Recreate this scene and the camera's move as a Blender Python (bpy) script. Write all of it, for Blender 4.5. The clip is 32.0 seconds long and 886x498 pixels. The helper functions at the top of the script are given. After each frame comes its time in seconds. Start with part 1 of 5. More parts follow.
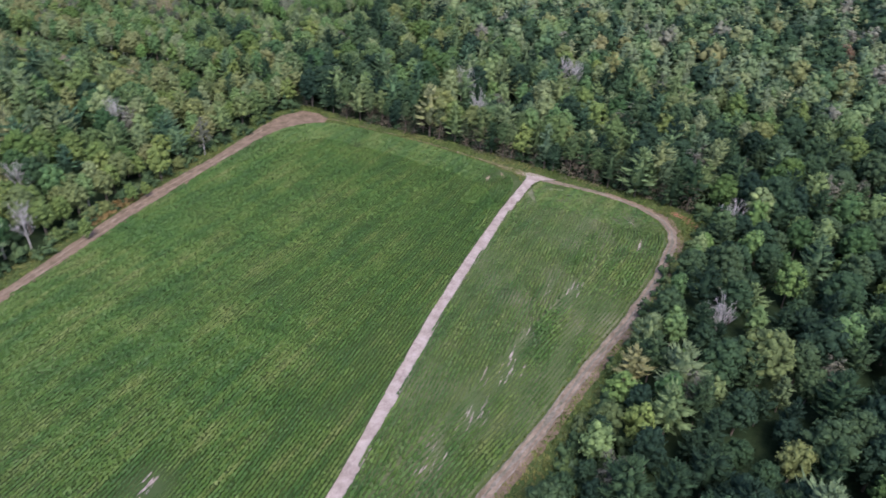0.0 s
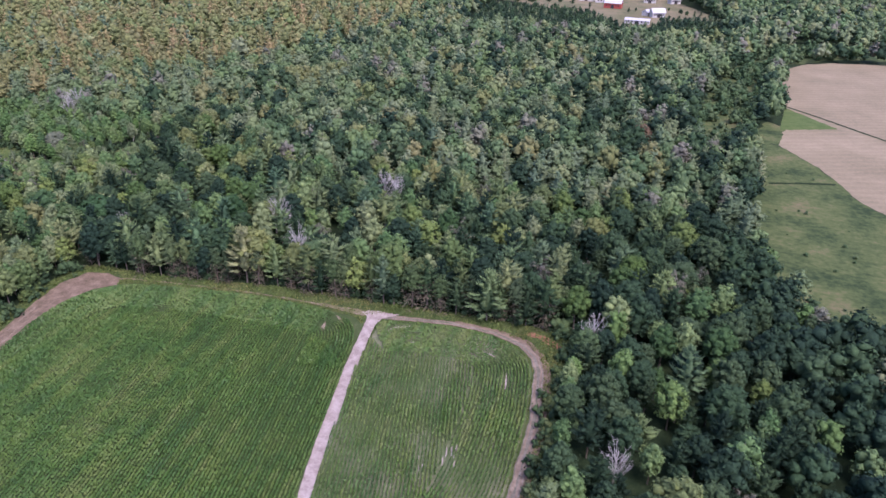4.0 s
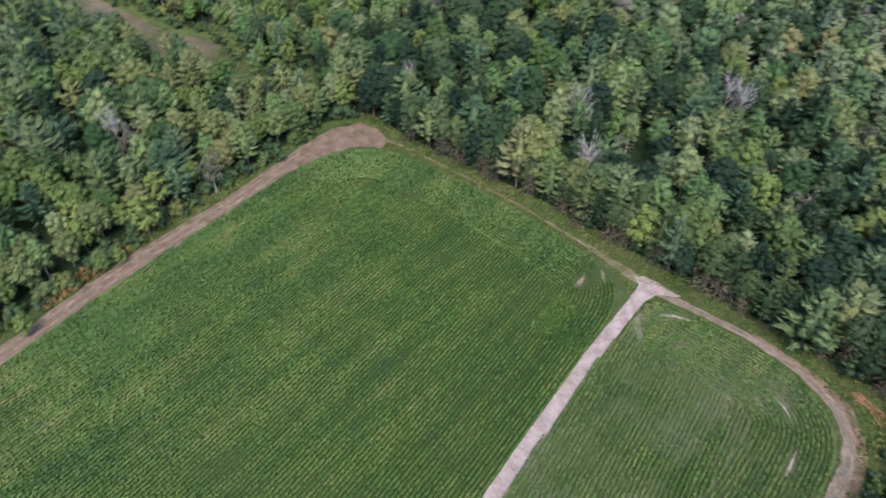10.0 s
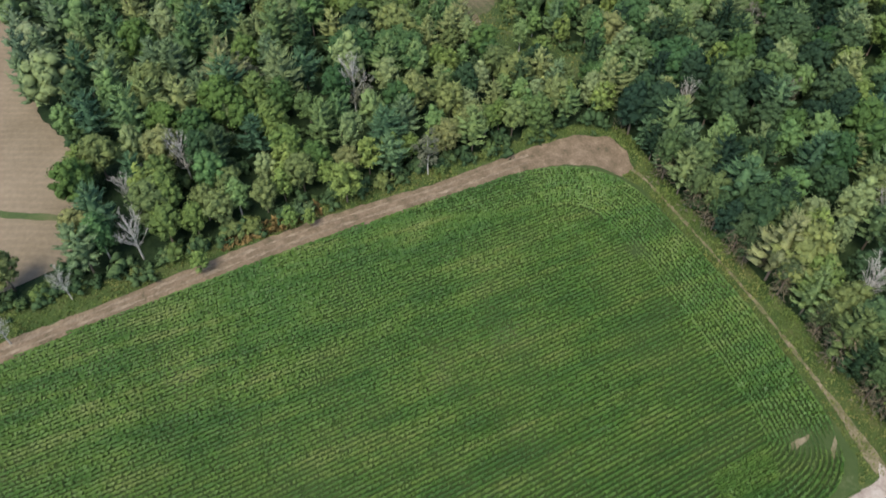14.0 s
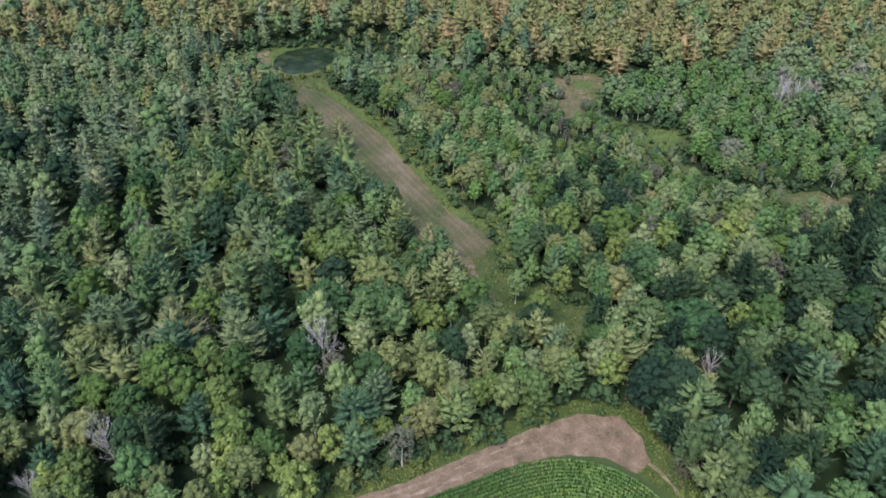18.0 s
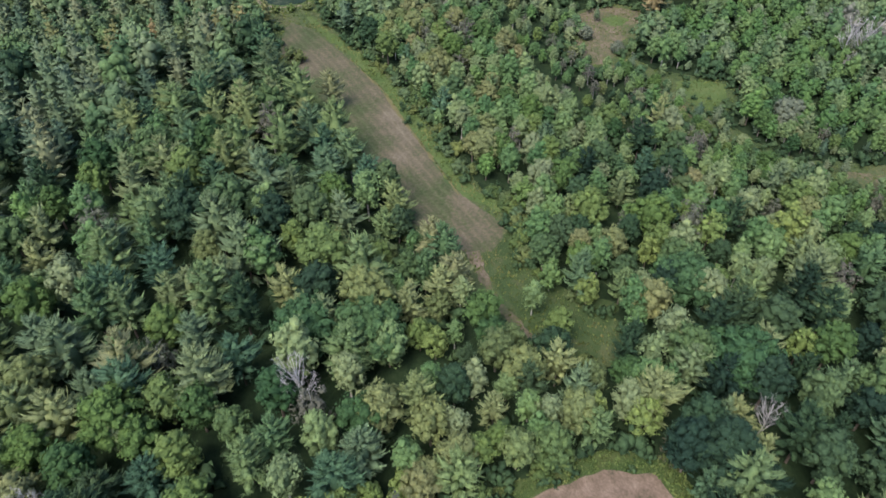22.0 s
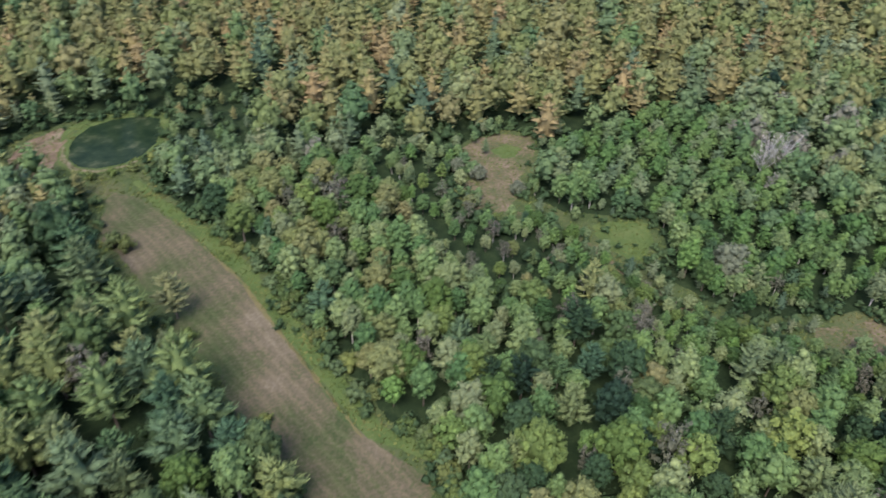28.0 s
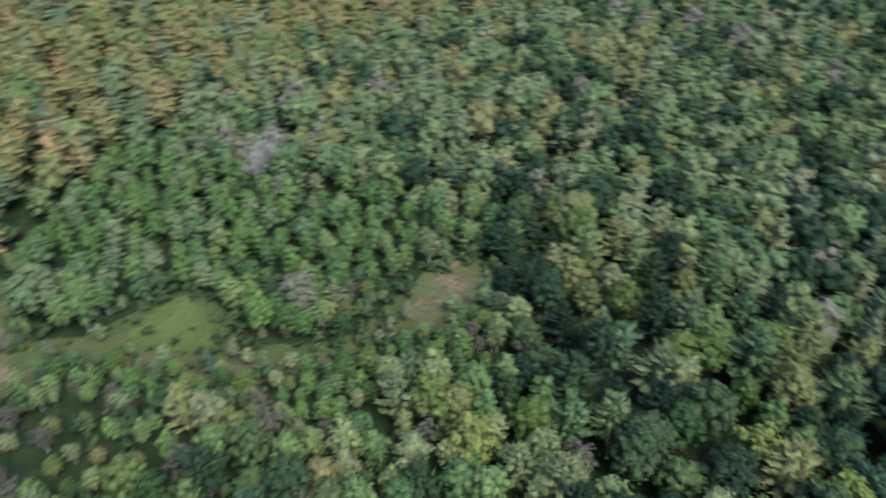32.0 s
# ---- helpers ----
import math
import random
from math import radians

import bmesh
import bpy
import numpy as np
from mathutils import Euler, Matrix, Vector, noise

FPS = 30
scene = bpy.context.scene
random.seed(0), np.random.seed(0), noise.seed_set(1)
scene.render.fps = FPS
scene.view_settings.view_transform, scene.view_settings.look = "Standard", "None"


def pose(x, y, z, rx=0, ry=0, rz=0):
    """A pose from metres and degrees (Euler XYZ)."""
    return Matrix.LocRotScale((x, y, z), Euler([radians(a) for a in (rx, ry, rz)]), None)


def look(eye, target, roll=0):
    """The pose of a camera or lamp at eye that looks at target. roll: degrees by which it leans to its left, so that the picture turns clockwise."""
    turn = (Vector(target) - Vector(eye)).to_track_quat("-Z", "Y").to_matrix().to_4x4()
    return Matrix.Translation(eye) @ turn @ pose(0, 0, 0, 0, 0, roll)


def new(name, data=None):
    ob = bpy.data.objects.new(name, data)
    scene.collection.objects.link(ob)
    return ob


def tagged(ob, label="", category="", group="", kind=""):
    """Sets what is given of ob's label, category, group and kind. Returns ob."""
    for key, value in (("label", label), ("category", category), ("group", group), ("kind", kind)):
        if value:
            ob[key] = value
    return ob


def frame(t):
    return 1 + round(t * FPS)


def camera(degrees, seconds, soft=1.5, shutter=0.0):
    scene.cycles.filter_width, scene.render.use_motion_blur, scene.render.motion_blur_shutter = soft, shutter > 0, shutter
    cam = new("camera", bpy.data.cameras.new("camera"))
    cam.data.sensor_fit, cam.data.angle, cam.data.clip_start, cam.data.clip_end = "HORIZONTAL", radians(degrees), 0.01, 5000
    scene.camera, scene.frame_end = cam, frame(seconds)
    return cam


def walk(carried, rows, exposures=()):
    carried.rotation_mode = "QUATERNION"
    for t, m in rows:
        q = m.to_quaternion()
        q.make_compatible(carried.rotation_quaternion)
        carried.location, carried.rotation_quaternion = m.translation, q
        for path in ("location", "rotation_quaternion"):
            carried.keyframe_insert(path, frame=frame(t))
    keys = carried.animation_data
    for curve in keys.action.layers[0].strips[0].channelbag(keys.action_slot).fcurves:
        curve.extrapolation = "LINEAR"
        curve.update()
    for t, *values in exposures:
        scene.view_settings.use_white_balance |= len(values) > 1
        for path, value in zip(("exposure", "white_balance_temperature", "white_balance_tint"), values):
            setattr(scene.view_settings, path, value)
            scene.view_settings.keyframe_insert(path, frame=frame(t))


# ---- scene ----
import itertools

cam = camera(63.34, 32.0, soft=1.55, shutter=0.75)
PATH = [
    (0, pose(69.51, -170.68, 96.71, 56.311, -1.798, 30.862)),
    (0.5, pose(67.57, -167.77, 97.56, 56.662, -1.607, 27.863)),
    (1, pose(65.62, -164.91, 98.35, 57.678, -1.42, 24.379)),
    (1.5, pose(63.63, -161.99, 98.99, 59.256, -1.263, 20.824)),
    (2, pose(61.64, -158.91, 99.42, 60.877, -1.085, 17.312)),
    (2.5, pose(59.63, -155.86, 99.89, 62.468, -0.957, 14.211)),
    (4.5, pose(53.07, -142.17, 100.02, 62.824, -0.84, 14.4)),
    (5, pose(51.87, -138.45, 99.95, 62.845, -0.812, 14.94)),
    (5.5, pose(50.7, -134.79, 99.85, 62.476, -0.806, 16.178)),
    (6, pose(49.68, -131.02, 99.72, 61.043, -0.796, 18.453)),
    (6.5, pose(48.71, -127.01, 99.73, 59.54, -0.639, 20.721)),
    (7, pose(47.63, -123.01, 99.84, 58.004, -0.584, 23.026)),
    (7.5, pose(46.41, -119.1, 100.11, 56.393, -0.663, 24.79)),
    (8, pose(45.03, -115.16, 100.66, 54.613, -0.668, 27.1)),
    (8.5, pose(43.6, -110.69, 101.59, 52.629, -0.51, 30.615)),
    (9, pose(41.93, -106.15, 102.32, 50.58, -0.453, 34.753)),
    (9.5, pose(40.2, -101.95, 102.82, 48.604, -0.336, 39.131)),
    (10, pose(38.25, -97.99, 103.1, 46.68, -0.233, 43.489)),
    (10.5, pose(36.34, -94.38, 103.07, 44.867, -0.183, 47.922)),
    (11, pose(34.29, -91.22, 103.09, 43.151, -0.175, 52.792)),
    (11.5, pose(31.91, -88.05, 103.16, 41.723, -0.032, 58.676)),
    (12, pose(29.34, -85.12, 103.05, 40.625, 0.033, 64.86)),
    (12.5, pose(26.79, -82.58, 103.08, 40.608, 0.012, 69.501)),
    (13, pose(23.95, -80.34, 103.01, 40.608, -0.067, 69.925)),
    (13.5, pose(21.09, -78.25, 102.87, 40.688, -0.161, 69.844)),
    (15.5, pose(8.19, -69.47, 103.56, 46.864, -0.69, 70.903)),
    (16, pose(5.39, -67.87, 103.25, 51.097, -0.77, 71.015)),
    (16.5, pose(2.23, -65.9, 102.96, 54.645, -0.669, 71.12)),
    (17, pose(-1.23, -63.87, 102.77, 54.98, -0.541, 71.192)),
    (17.5, pose(-4.87, -61.72, 102.81, 54.911, -0.29, 71.233)),
    (18, pose(-8.42, -59.63, 102.92, 54.816, -0.048, 71.291)),
    (18.5, pose(-12.04, -57.74, 103.12, 54.672, 0.037, 71.39)),
    (19, pose(-15.67, -56.19, 103.15, 54.491, 0.02, 71.474)),
    (19.5, pose(-19.36, -54.84, 103.03, 54.115, -0.041, 71.509)),
    (20, pose(-23.1, -53.42, 102.61, 53.64, 0.036, 71.525)),
    (20.5, pose(-26.93, -51.84, 102.32, 52.544, 0.104, 71.742)),
    (21, pose(-30.84, -50.32, 102.3, 50.378, 0.244, 71.902)),
    (21.5, pose(-34.72, -48.9, 102.17, 47.925, 0.24, 72.392)),
    (22, pose(-38.7, -47.56, 102.19, 47.244, 0.241, 72.381)),
    (22.5, pose(-42.53, -46.2, 102.06, 47.287, 0.23, 72.401)),
    (23, pose(-46.4, -44.79, 101.81, 47.328, 0.28, 72.38)),
    (23.5, pose(-50.19, -43.44, 101.57, 47.596, 0.323, 72.272)),
    (24, pose(-54.16, -42.27, 101.47, 47.683, 0.203, 71.412)),
    (24.5, pose(-58.04, -41.01, 101.26, 47.84, 0.21, 70.517)),
    (25, pose(-62.25, -39.9, 100.66, 48.723, 0.136, 69.708)),
    (25.5, pose(-66.34, -38.69, 100.1, 49.963, 0.002, 68.836)),
    (27.5, pose(-82.82, -34.18, 99.16, 52.38, -0.487, 63.142)),
    (28, pose(-86.78, -32.93, 99.37, 52.628, -0.544, 60.191)),
    (28.5, pose(-90.7, -31.19, 99.14, 52.672, -0.514, 56.331)),
    (29, pose(-94.4, -29.53, 98.76, 52.82, -0.524, 52.362)),
    (29.5, pose(-98.04, -27.38, 98.71, 52.967, -0.5, 48.069)),
    (30, pose(-101.35, -25.31, 98.84, 53.159, -0.523, 43.66)),
    (30.5, pose(-104.89, -22.96, 98.69, 52.802, -0.519, 37.482)),
    (31, pose(-108.09, -20.45, 98.48, 51.202, -0.535, 30.288)),
    (31.5, pose(-111.13, -17.83, 97.9, 51.368, -0.573, 21.628)),
    (32, pose(-114.73, -14.97, 96.66, 51.689, -0.57, 10.827)),
]

# exposure in stops, then the white balance: kelvin and tint
LIGHT = [(0, 0.96, 5890, 26), (2, 1.0, 5690, 46), (5, 1.0, 5740, 37), (8, 1.0, 5850, 29), (10, 0.92, 5970, 23), (12, 0.82, 6480, 7), (13.5, 0.84, 6500, 7), (16, 0.96, 6050, 15), (20, 0.97, 5900, 19), (24, 0.98, 6020, 19), (28, 0.97, 6120, 21), (32, 0.95, 5950, 18)]
walk(cam, PATH, LIGHT)

# ---- sky and sun ----
SUN_HIGH, SUN_TURN = radians(56), radians(136)
world = bpy.data.worlds.new("sky")
world.use_nodes = True
scene.world = world
sky = world.node_tree.nodes.new("ShaderNodeTexSky")
sky.sky_type, sky.sun_disc = "NISHITA", False
sky.sun_elevation, sky.sun_rotation = SUN_HIGH, SUN_TURN
sky.air_density, sky.dust_density, sky.ozone_density = 1.0, 2.5, 1.0
world.node_tree.links.new(sky.outputs[0], world.node_tree.nodes["Background"].inputs[0])
world.node_tree.nodes["Background"].inputs[1].default_value = 0.15
sun_data = bpy.data.lights.new("sun", "SUN")
sun_data.energy, sun_data.angle, sun_data.color = 2.35, radians(30), (1.0, 0.89, 0.72)
sun = new("sun", sun_data)
sun_way = Vector((math.sin(SUN_TURN) * math.cos(SUN_HIGH), math.cos(SUN_TURN) * math.cos(SUN_HIGH), math.sin(SUN_HIGH)))
sun.matrix_world = look(sun_way * 400, (0, 0, 0))


# ---- materials ----
class Nodes:
    """A short hand for node materials."""

    def __init__(self, name, rough=0.8, spec=0.2):
        self.mat = bpy.data.materials.new(name)
        self.mat.use_nodes = True
        self.tree = self.mat.node_tree
        self.bsdf = self.tree.nodes["Principled BSDF"]
        self.bsdf.inputs["Roughness"].default_value = rough
        self.bsdf.inputs["Specular IOR Level"].default_value = spec

    def add(self, kind, **sets):
        node = self.tree.nodes.new(kind)
        for key, value in sets.items():
            node.inputs[key].default_value = value
        return node

    def link(self, a, b):
        self.tree.links.new(a, b)

    def place(self):
        return self.tree.nodes.new("ShaderNodeNewGeometry").outputs["Position"]

    def noise(self, where, scale, detail=4.0, rough=0.6):
        node = self.add("ShaderNodeTexNoise", Scale=scale, Detail=detail, Roughness=rough)
        self.link(where, node.inputs["Vector"])
        return node.outputs["Fac"]

    def ramp(self, fac, stops):
        node = self.tree.nodes.new("ShaderNodeValToRGB")
        while len(node.color_ramp.elements) < len(stops):
            node.color_ramp.elements.new(0.5)
        for e, (at, col) in zip(node.color_ramp.elements, stops):
            e.position, e.color = at, (*col, 1)
        self.link(fac, node.inputs[0])
        return node.outputs[0]

    def mix(self, fac, a, b, how="MIX"):
        node = self.tree.nodes.new("ShaderNodeMix")
        node.data_type, node.blend_type = "RGBA", how
        for sock, value in ((node.inputs[0], fac), (node.inputs[6], a), (node.inputs[7], b)):
            if isinstance(value, (int, float)):
                sock.default_value = value
            elif isinstance(value, tuple):
                sock.default_value = (*value, 1)
            else:
                self.link(value, sock)
        return node.outputs[2]

    def math(self, how, a, b=0.0, c=0.0):
        node = self.tree.nodes.new("ShaderNodeMath")
        node.operation = how
        for sock, value in zip(node.inputs, (a, b, c)):
            if isinstance(value, (int, float)):
                sock.default_value = value
            else:
                self.link(value, sock)
        return node.outputs[0]

    def colour(self, sock):
        self.link(sock, self.bsdf.inputs["Base Color"])

    def bump(self, height, strength=0.4, metres=0.1):
        node = self.add("ShaderNodeBump", Strength=strength, Distance=metres)
        self.link(height, node.inputs["Height"])
        self.link(node.outputs[0], self.bsdf.inputs["Normal"])


def spread(*colours):
    n = len(colours)
    return [(k / max(n - 1, 1), c) for k, c in enumerate(colours)]


def foliage(name, colours, wild=False, clump=0.45):
    """Leaves: one hue a tree, lighter and darker sprays in it. wild: for joined woods, hue by patches as wide as a crown."""
    m = Nodes(name, 0.8, 0.1)
    where = m.place()
    if wild:
        tone = m.tree.nodes.new("ShaderNodeAttribute")
        tone.attribute_name = "tone"
        rnd = tone.outputs["Fac"]
    else:
        rnd = m.tree.nodes.new("ShaderNodeObjectInfo").outputs["Random"]
    hue = m.ramp(rnd, spread(*colours))
    spray = m.ramp(m.noise(where, clump * 2.0, 3.0), [(0.3, (0.80, 0.82, 0.84)), (0.52, (1, 1, 1)), (0.75, (1.2, 1.17, 1.08))])
    leaf = m.tree.nodes.new("ShaderNodeNewGeometry").outputs["Random Per Island"]
    grain = m.ramp(leaf, [(0.0, (0.86, 0.87, 0.88)), (0.6, (1, 1, 1)), (1.0, (1.14, 1.12, 1.07))] if wild else [(0.0, (0.82, 0.84, 0.86)), (0.6, (1, 1, 1)), (1.0, (1.22, 1.19, 1.10))])
    fine = m.ramp(m.noise(where, 4.5, 3.0), [(0.32, (0.82, 0.84, 0.86)), (0.5, (1, 1, 1)), (0.7, (1.15, 1.13, 1.08))])
    m.colour(m.mix(1.0, m.mix(1.0, m.mix(1.0, hue, spray, "MULTIPLY"), fine, "MULTIPLY"), grain, "MULTIPLY"))
    m.bump(m.noise(where, 2.6, 4.0, 0.7), 0.5, 0.25)
    return m.mat


def bark(name, a, b):
    m = Nodes(name, 0.9, 0.15)
    n = m.noise(m.place(), 6.0, 5.0)
    m.colour(m.ramp(n, [(0.3, a), (0.7, b)]))
    m.bump(n, 0.5, 0.03)
    return m.mat


def soil(name, stops, big=0.12, small=1.6, extra=None, rough=0.95):
    """Ground: broad patches and fine grain between colours."""
    m = Nodes(name, rough, 0.1)
    where = m.place()
    fac = m.math("ADD", m.math("MULTIPLY", m.noise(where, big, 5.0), 0.6), m.math("MULTIPLY", m.noise(where, small, 6.0, 0.7), 0.4))
    col = m.ramp(fac, stops)
    if extra:
        col = extra(m, where, col)
    m.colour(col)
    m.bump(m.noise(where, 3.0, 6.0), 0.5, 0.08)
    return m.mat


OAK = ((0.026, 0.063, 0.025), (0.045, 0.089, 0.029), (0.066, 0.116, 0.031), (0.093, 0.14, 0.041), (0.051, 0.094, 0.041), (0.128, 0.155, 0.055), (0.035, 0.074, 0.034))
POP = ((0.054, 0.115, 0.044), (0.08, 0.147, 0.054), (0.113, 0.179, 0.068), (0.148, 0.197, 0.087), (0.128, 0.163, 0.085), (0.09, 0.175, 0.047))
GOLD = ((0.12, 0.155, 0.058), (0.14, 0.155, 0.064), (0.104, 0.148, 0.055), (0.154, 0.157, 0.072), (0.129, 0.158, 0.063))
PINE = ((0.043, 0.092, 0.056), (0.078, 0.142, 0.061), (0.13, 0.188, 0.073), (0.058, 0.117, 0.067), (0.183, 0.217, 0.089), (0.094, 0.151, 0.083), (0.156, 0.199, 0.073))
# Dark green leaves, with the shade of the eastern woods put into the colour.
DARK_SHADE = ((0.014, 0.033, 0.021), (0.022, 0.046, 0.025), (0.029, 0.06, 0.028), (0.045, 0.077, 0.036))
# Needles of the far woods, with warm low sunlight put into the colour.
SUNLIT_RUST = ((0.153, 0.17, 0.067), (0.202, 0.18, 0.082), (0.136, 0.167, 0.065), (0.224, 0.18, 0.091), (0.176, 0.178, 0.075), (0.148, 0.17, 0.068))
LIME = ((0.109, 0.167, 0.048), (0.136, 0.182, 0.052), (0.092, 0.160, 0.048))
M_OAK, M_POP, M_PINE, M_SUNLIT_RUST = foliage("oak_leaves", OAK), foliage("poplar_leaves", POP), foliage("pine_needles", PINE), foliage("sunlit_rusty_needles", SUNLIT_RUST)
M_GOLD = foliage("golden_leaves", GOLD)
M_LIME, M_DARK_SHADE = foliage("yellow_leaves", LIME), foliage("shaded_dark_leaves", DARK_SHADE)
FRESH = ((0.058, 0.122, 0.040), (0.074, 0.142, 0.044), (0.090, 0.152, 0.050), (0.064, 0.126, 0.052))
M_FRESH = foliage("fresh_leaves", FRESH)
M_GREAT = foliage("great_oak_leaves", ((0.036, 0.082, 0.034), (0.044, 0.092, 0.038), (0.052, 0.100, 0.038)))
M_GREY = foliage("grey_leaves", ((0.090, 0.104, 0.070), (0.112, 0.114, 0.086), (0.098, 0.112, 0.076), (0.088, 0.088, 0.072)))
M_PALE = foliage("pale_needles", ((0.150, 0.180, 0.090), (0.165, 0.190, 0.092), (0.175, 0.185, 0.085)))
M_RED = foliage("red_leaves", ((0.125, 0.088, 0.060), (0.135, 0.095, 0.062)))
M_BUSH = foliage("bush_leaves", ((0.05, 0.085, 0.032), (0.075, 0.115, 0.035), (0.10, 0.125, 0.04), (0.06, 0.10, 0.05)))
M_WILLOW = foliage("willow_leaves", ((0.10, 0.125, 0.085), (0.115, 0.135, 0.09)))
M_RUSTBUSH = foliage("rusty_weeds", ((0.20, 0.12, 0.05), (0.16, 0.12, 0.05)))
# Joined oaks and pines: lighter and bluer, with distance haze put into the colour.
W_HAZY_OAK = foliage("hazy_mixed_leaves", ((0.052, 0.104, 0.047), (0.098, 0.158, 0.065), (0.120, 0.171, 0.082), (0.065, 0.123, 0.054), (0.150, 0.186, 0.104), (0.085, 0.147, 0.056), (0.165, 0.198, 0.093)), True)
W_HAZY_PINE = foliage("hazy_mixed_needles", ((0.059, 0.104, 0.065), (0.100, 0.149, 0.076), (0.136, 0.175, 0.088), (0.075, 0.123, 0.076), (0.168, 0.194, 0.100)), True)
W_SUNLIT_RUST, W_GOLD = foliage("mixed_sunlit_needles", SUNLIT_RUST, True), foliage("mixed_golden_leaves", GOLD, True)
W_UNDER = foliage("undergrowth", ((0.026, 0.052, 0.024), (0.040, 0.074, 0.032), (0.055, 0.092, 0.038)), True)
W_FRESH = foliage("mixed_fresh_leaves", FRESH, True)
W_BRUSH = foliage("brush_leaves", ((0.036, 0.072, 0.034), (0.050, 0.094, 0.040), (0.074, 0.112, 0.052)), True)
W_DARK_SHADE = foliage("mixed_shaded_leaves", DARK_SHADE, True)
# The grey leaves again, paled in colour to stand for haze.
W_HAZY_GREY = foliage("hazy_grey_leaves", ((0.112, 0.130, 0.092), (0.142, 0.146, 0.116), (0.128, 0.142, 0.104)), True)
M_BARK = bark("bark", (0.09, 0.075, 0.06), (0.17, 0.145, 0.12))
M_BIRCH = bark("pale_bark", (0.30, 0.28, 0.25), (0.55, 0.53, 0.49))
M_DEAD = bark("dead_wood", (0.25, 0.252, 0.24), (0.41, 0.41, 0.39))
M_EDGE = foliage("edge_needles", ((0.033, 0.066, 0.030), (0.053, 0.088, 0.035), (0.090, 0.126, 0.048), (0.028, 0.056, 0.030), (0.060, 0.088, 0.042)))
M_TWIG = foliage("dry_twigs", ((0.098, 0.092, 0.062), (0.125, 0.110, 0.078), (0.084, 0.086, 0.056)))

# Leaf litter taken near black: the shade under the crowns is in its colour.
M_FLOOR = soil("shaded_forest_floor", [(0.36, (0.008, 0.016, 0.008)), (0.5, (0.015, 0.029, 0.012)), (0.64, (0.030, 0.048, 0.020))], 0.3, 1.8)
M_GRASS = soil("rough_grass", [(0.34, (0.026, 0.049, 0.016)), (0.48, (0.042, 0.069, 0.021)), (0.58, (0.063, 0.082, 0.029)), (0.7, (0.100, 0.092, 0.046))], 0.25, 2.5)
M_LANE = soil("brown_dirt", [(0.36, (0.066, 0.060, 0.036)), (0.46, (0.118, 0.092, 0.064)), (0.56, (0.165, 0.126, 0.090)), (0.68, (0.24, 0.195, 0.148))], 0.35, 2.6)
M_RUTS = soil("rut_dirt", [(0.35, (0.095, 0.078, 0.054)), (0.5, (0.165, 0.132, 0.098)), (0.65, (0.25, 0.208, 0.162))], 0.5, 2.6)
M_BARE = soil("bare_soil", [(0.40, (0.060, 0.082, 0.034)), (0.48, (0.095, 0.092, 0.052)), (0.56, (0.140, 0.116, 0.080)), (0.68, (0.20, 0.165, 0.122))], 0.15, 1.2)
M_GRAVEL = soil("grey_gravel", [(0.36, (0.075, 0.085, 0.05)), (0.5, (0.135, 0.125, 0.10)), (0.64, (0.24, 0.215, 0.185))], 0.4, 2.4)
M_GLADE = soil("glade_grass", [(0.36, (0.034, 0.058, 0.023)), (0.48, (0.054, 0.080, 0.031)), (0.58, (0.076, 0.092, 0.041)), (0.7, (0.115, 0.105, 0.06))], 0.12, 1.2)
M_TRACK = soil("faint_track", [(0.38, (0.070, 0.088, 0.036)), (0.5, (0.140, 0.125, 0.080)), (0.65, (0.235, 0.20, 0.15))], 0.4, 2.4)
M_SAND = soil("pale_sand", [(0.32, (0.140, 0.114, 0.100)), (0.45, (0.233, 0.199, 0.178)), (0.56, (0.307, 0.275, 0.250)), (0.7, (0.372, 0.342, 0.311))], 0.35, 2.4)
# Field soil with the shade between the corn rows put into its colour.
M_FIELD_SHADE = soil("field_soil", [(0.3, (0.030, 0.054, 0.018)), (0.55, (0.046, 0.070, 0.026)), (0.75, (0.13, 0.135, 0.08))], 0.06, 0.9)


def swaths(dx, dy, width, amount):
    """Mown stripes along the way (dx, dy), broken and uneven."""
    def put(m, where, col):
        dot = m.tree.nodes.new("ShaderNodeVectorMath")
        dot.operation = "DOT_PRODUCT"
        dot.inputs[1].default_value = (-dy * 6.283 / width, dx * 6.283 / width, 0)
        m.link(where, dot.inputs[0])
        wob = m.math("ADD", dot.outputs["Value"], m.math("MULTIPLY", m.noise(where, 0.03, 2.0), 14.0))
        wave = m.math("MULTIPLY_ADD", m.math("SINE", wob), 0.5, 0.5)
        fine = m.math("MULTIPLY", m.math("POWER", wave, 2.0), m.math("MULTIPLY", m.noise(where, 0.25, 5.0), 1.8))
        return m.mix(1.0, col, m.mix(m.math("MULTIPLY", fine, amount), (0.78, 0.78, 0.80), (1.35, 1.32, 1.28)), "MULTIPLY")
    return put


M_MOWN = soil("mown_clearing", [(0.4, (0.05, 0.075, 0.029)), (0.47, (0.079, 0.09, 0.044)), (0.53, (0.113, 0.104, 0.064)), (0.6, (0.148, 0.131, 0.088)), (0.7, (0.202, 0.181, 0.128))], 0.06, 1.4, swaths(-0.97, -0.2, 2.1, 0.3))
M_TAN = soil("stubble", [(0.3, (0.140, 0.118, 0.078)), (0.5, (0.205, 0.168, 0.118)), (0.7, (0.270, 0.222, 0.160))], 0.05, 1.0, swaths(0.34, 0.94, 1.9, 0.14))
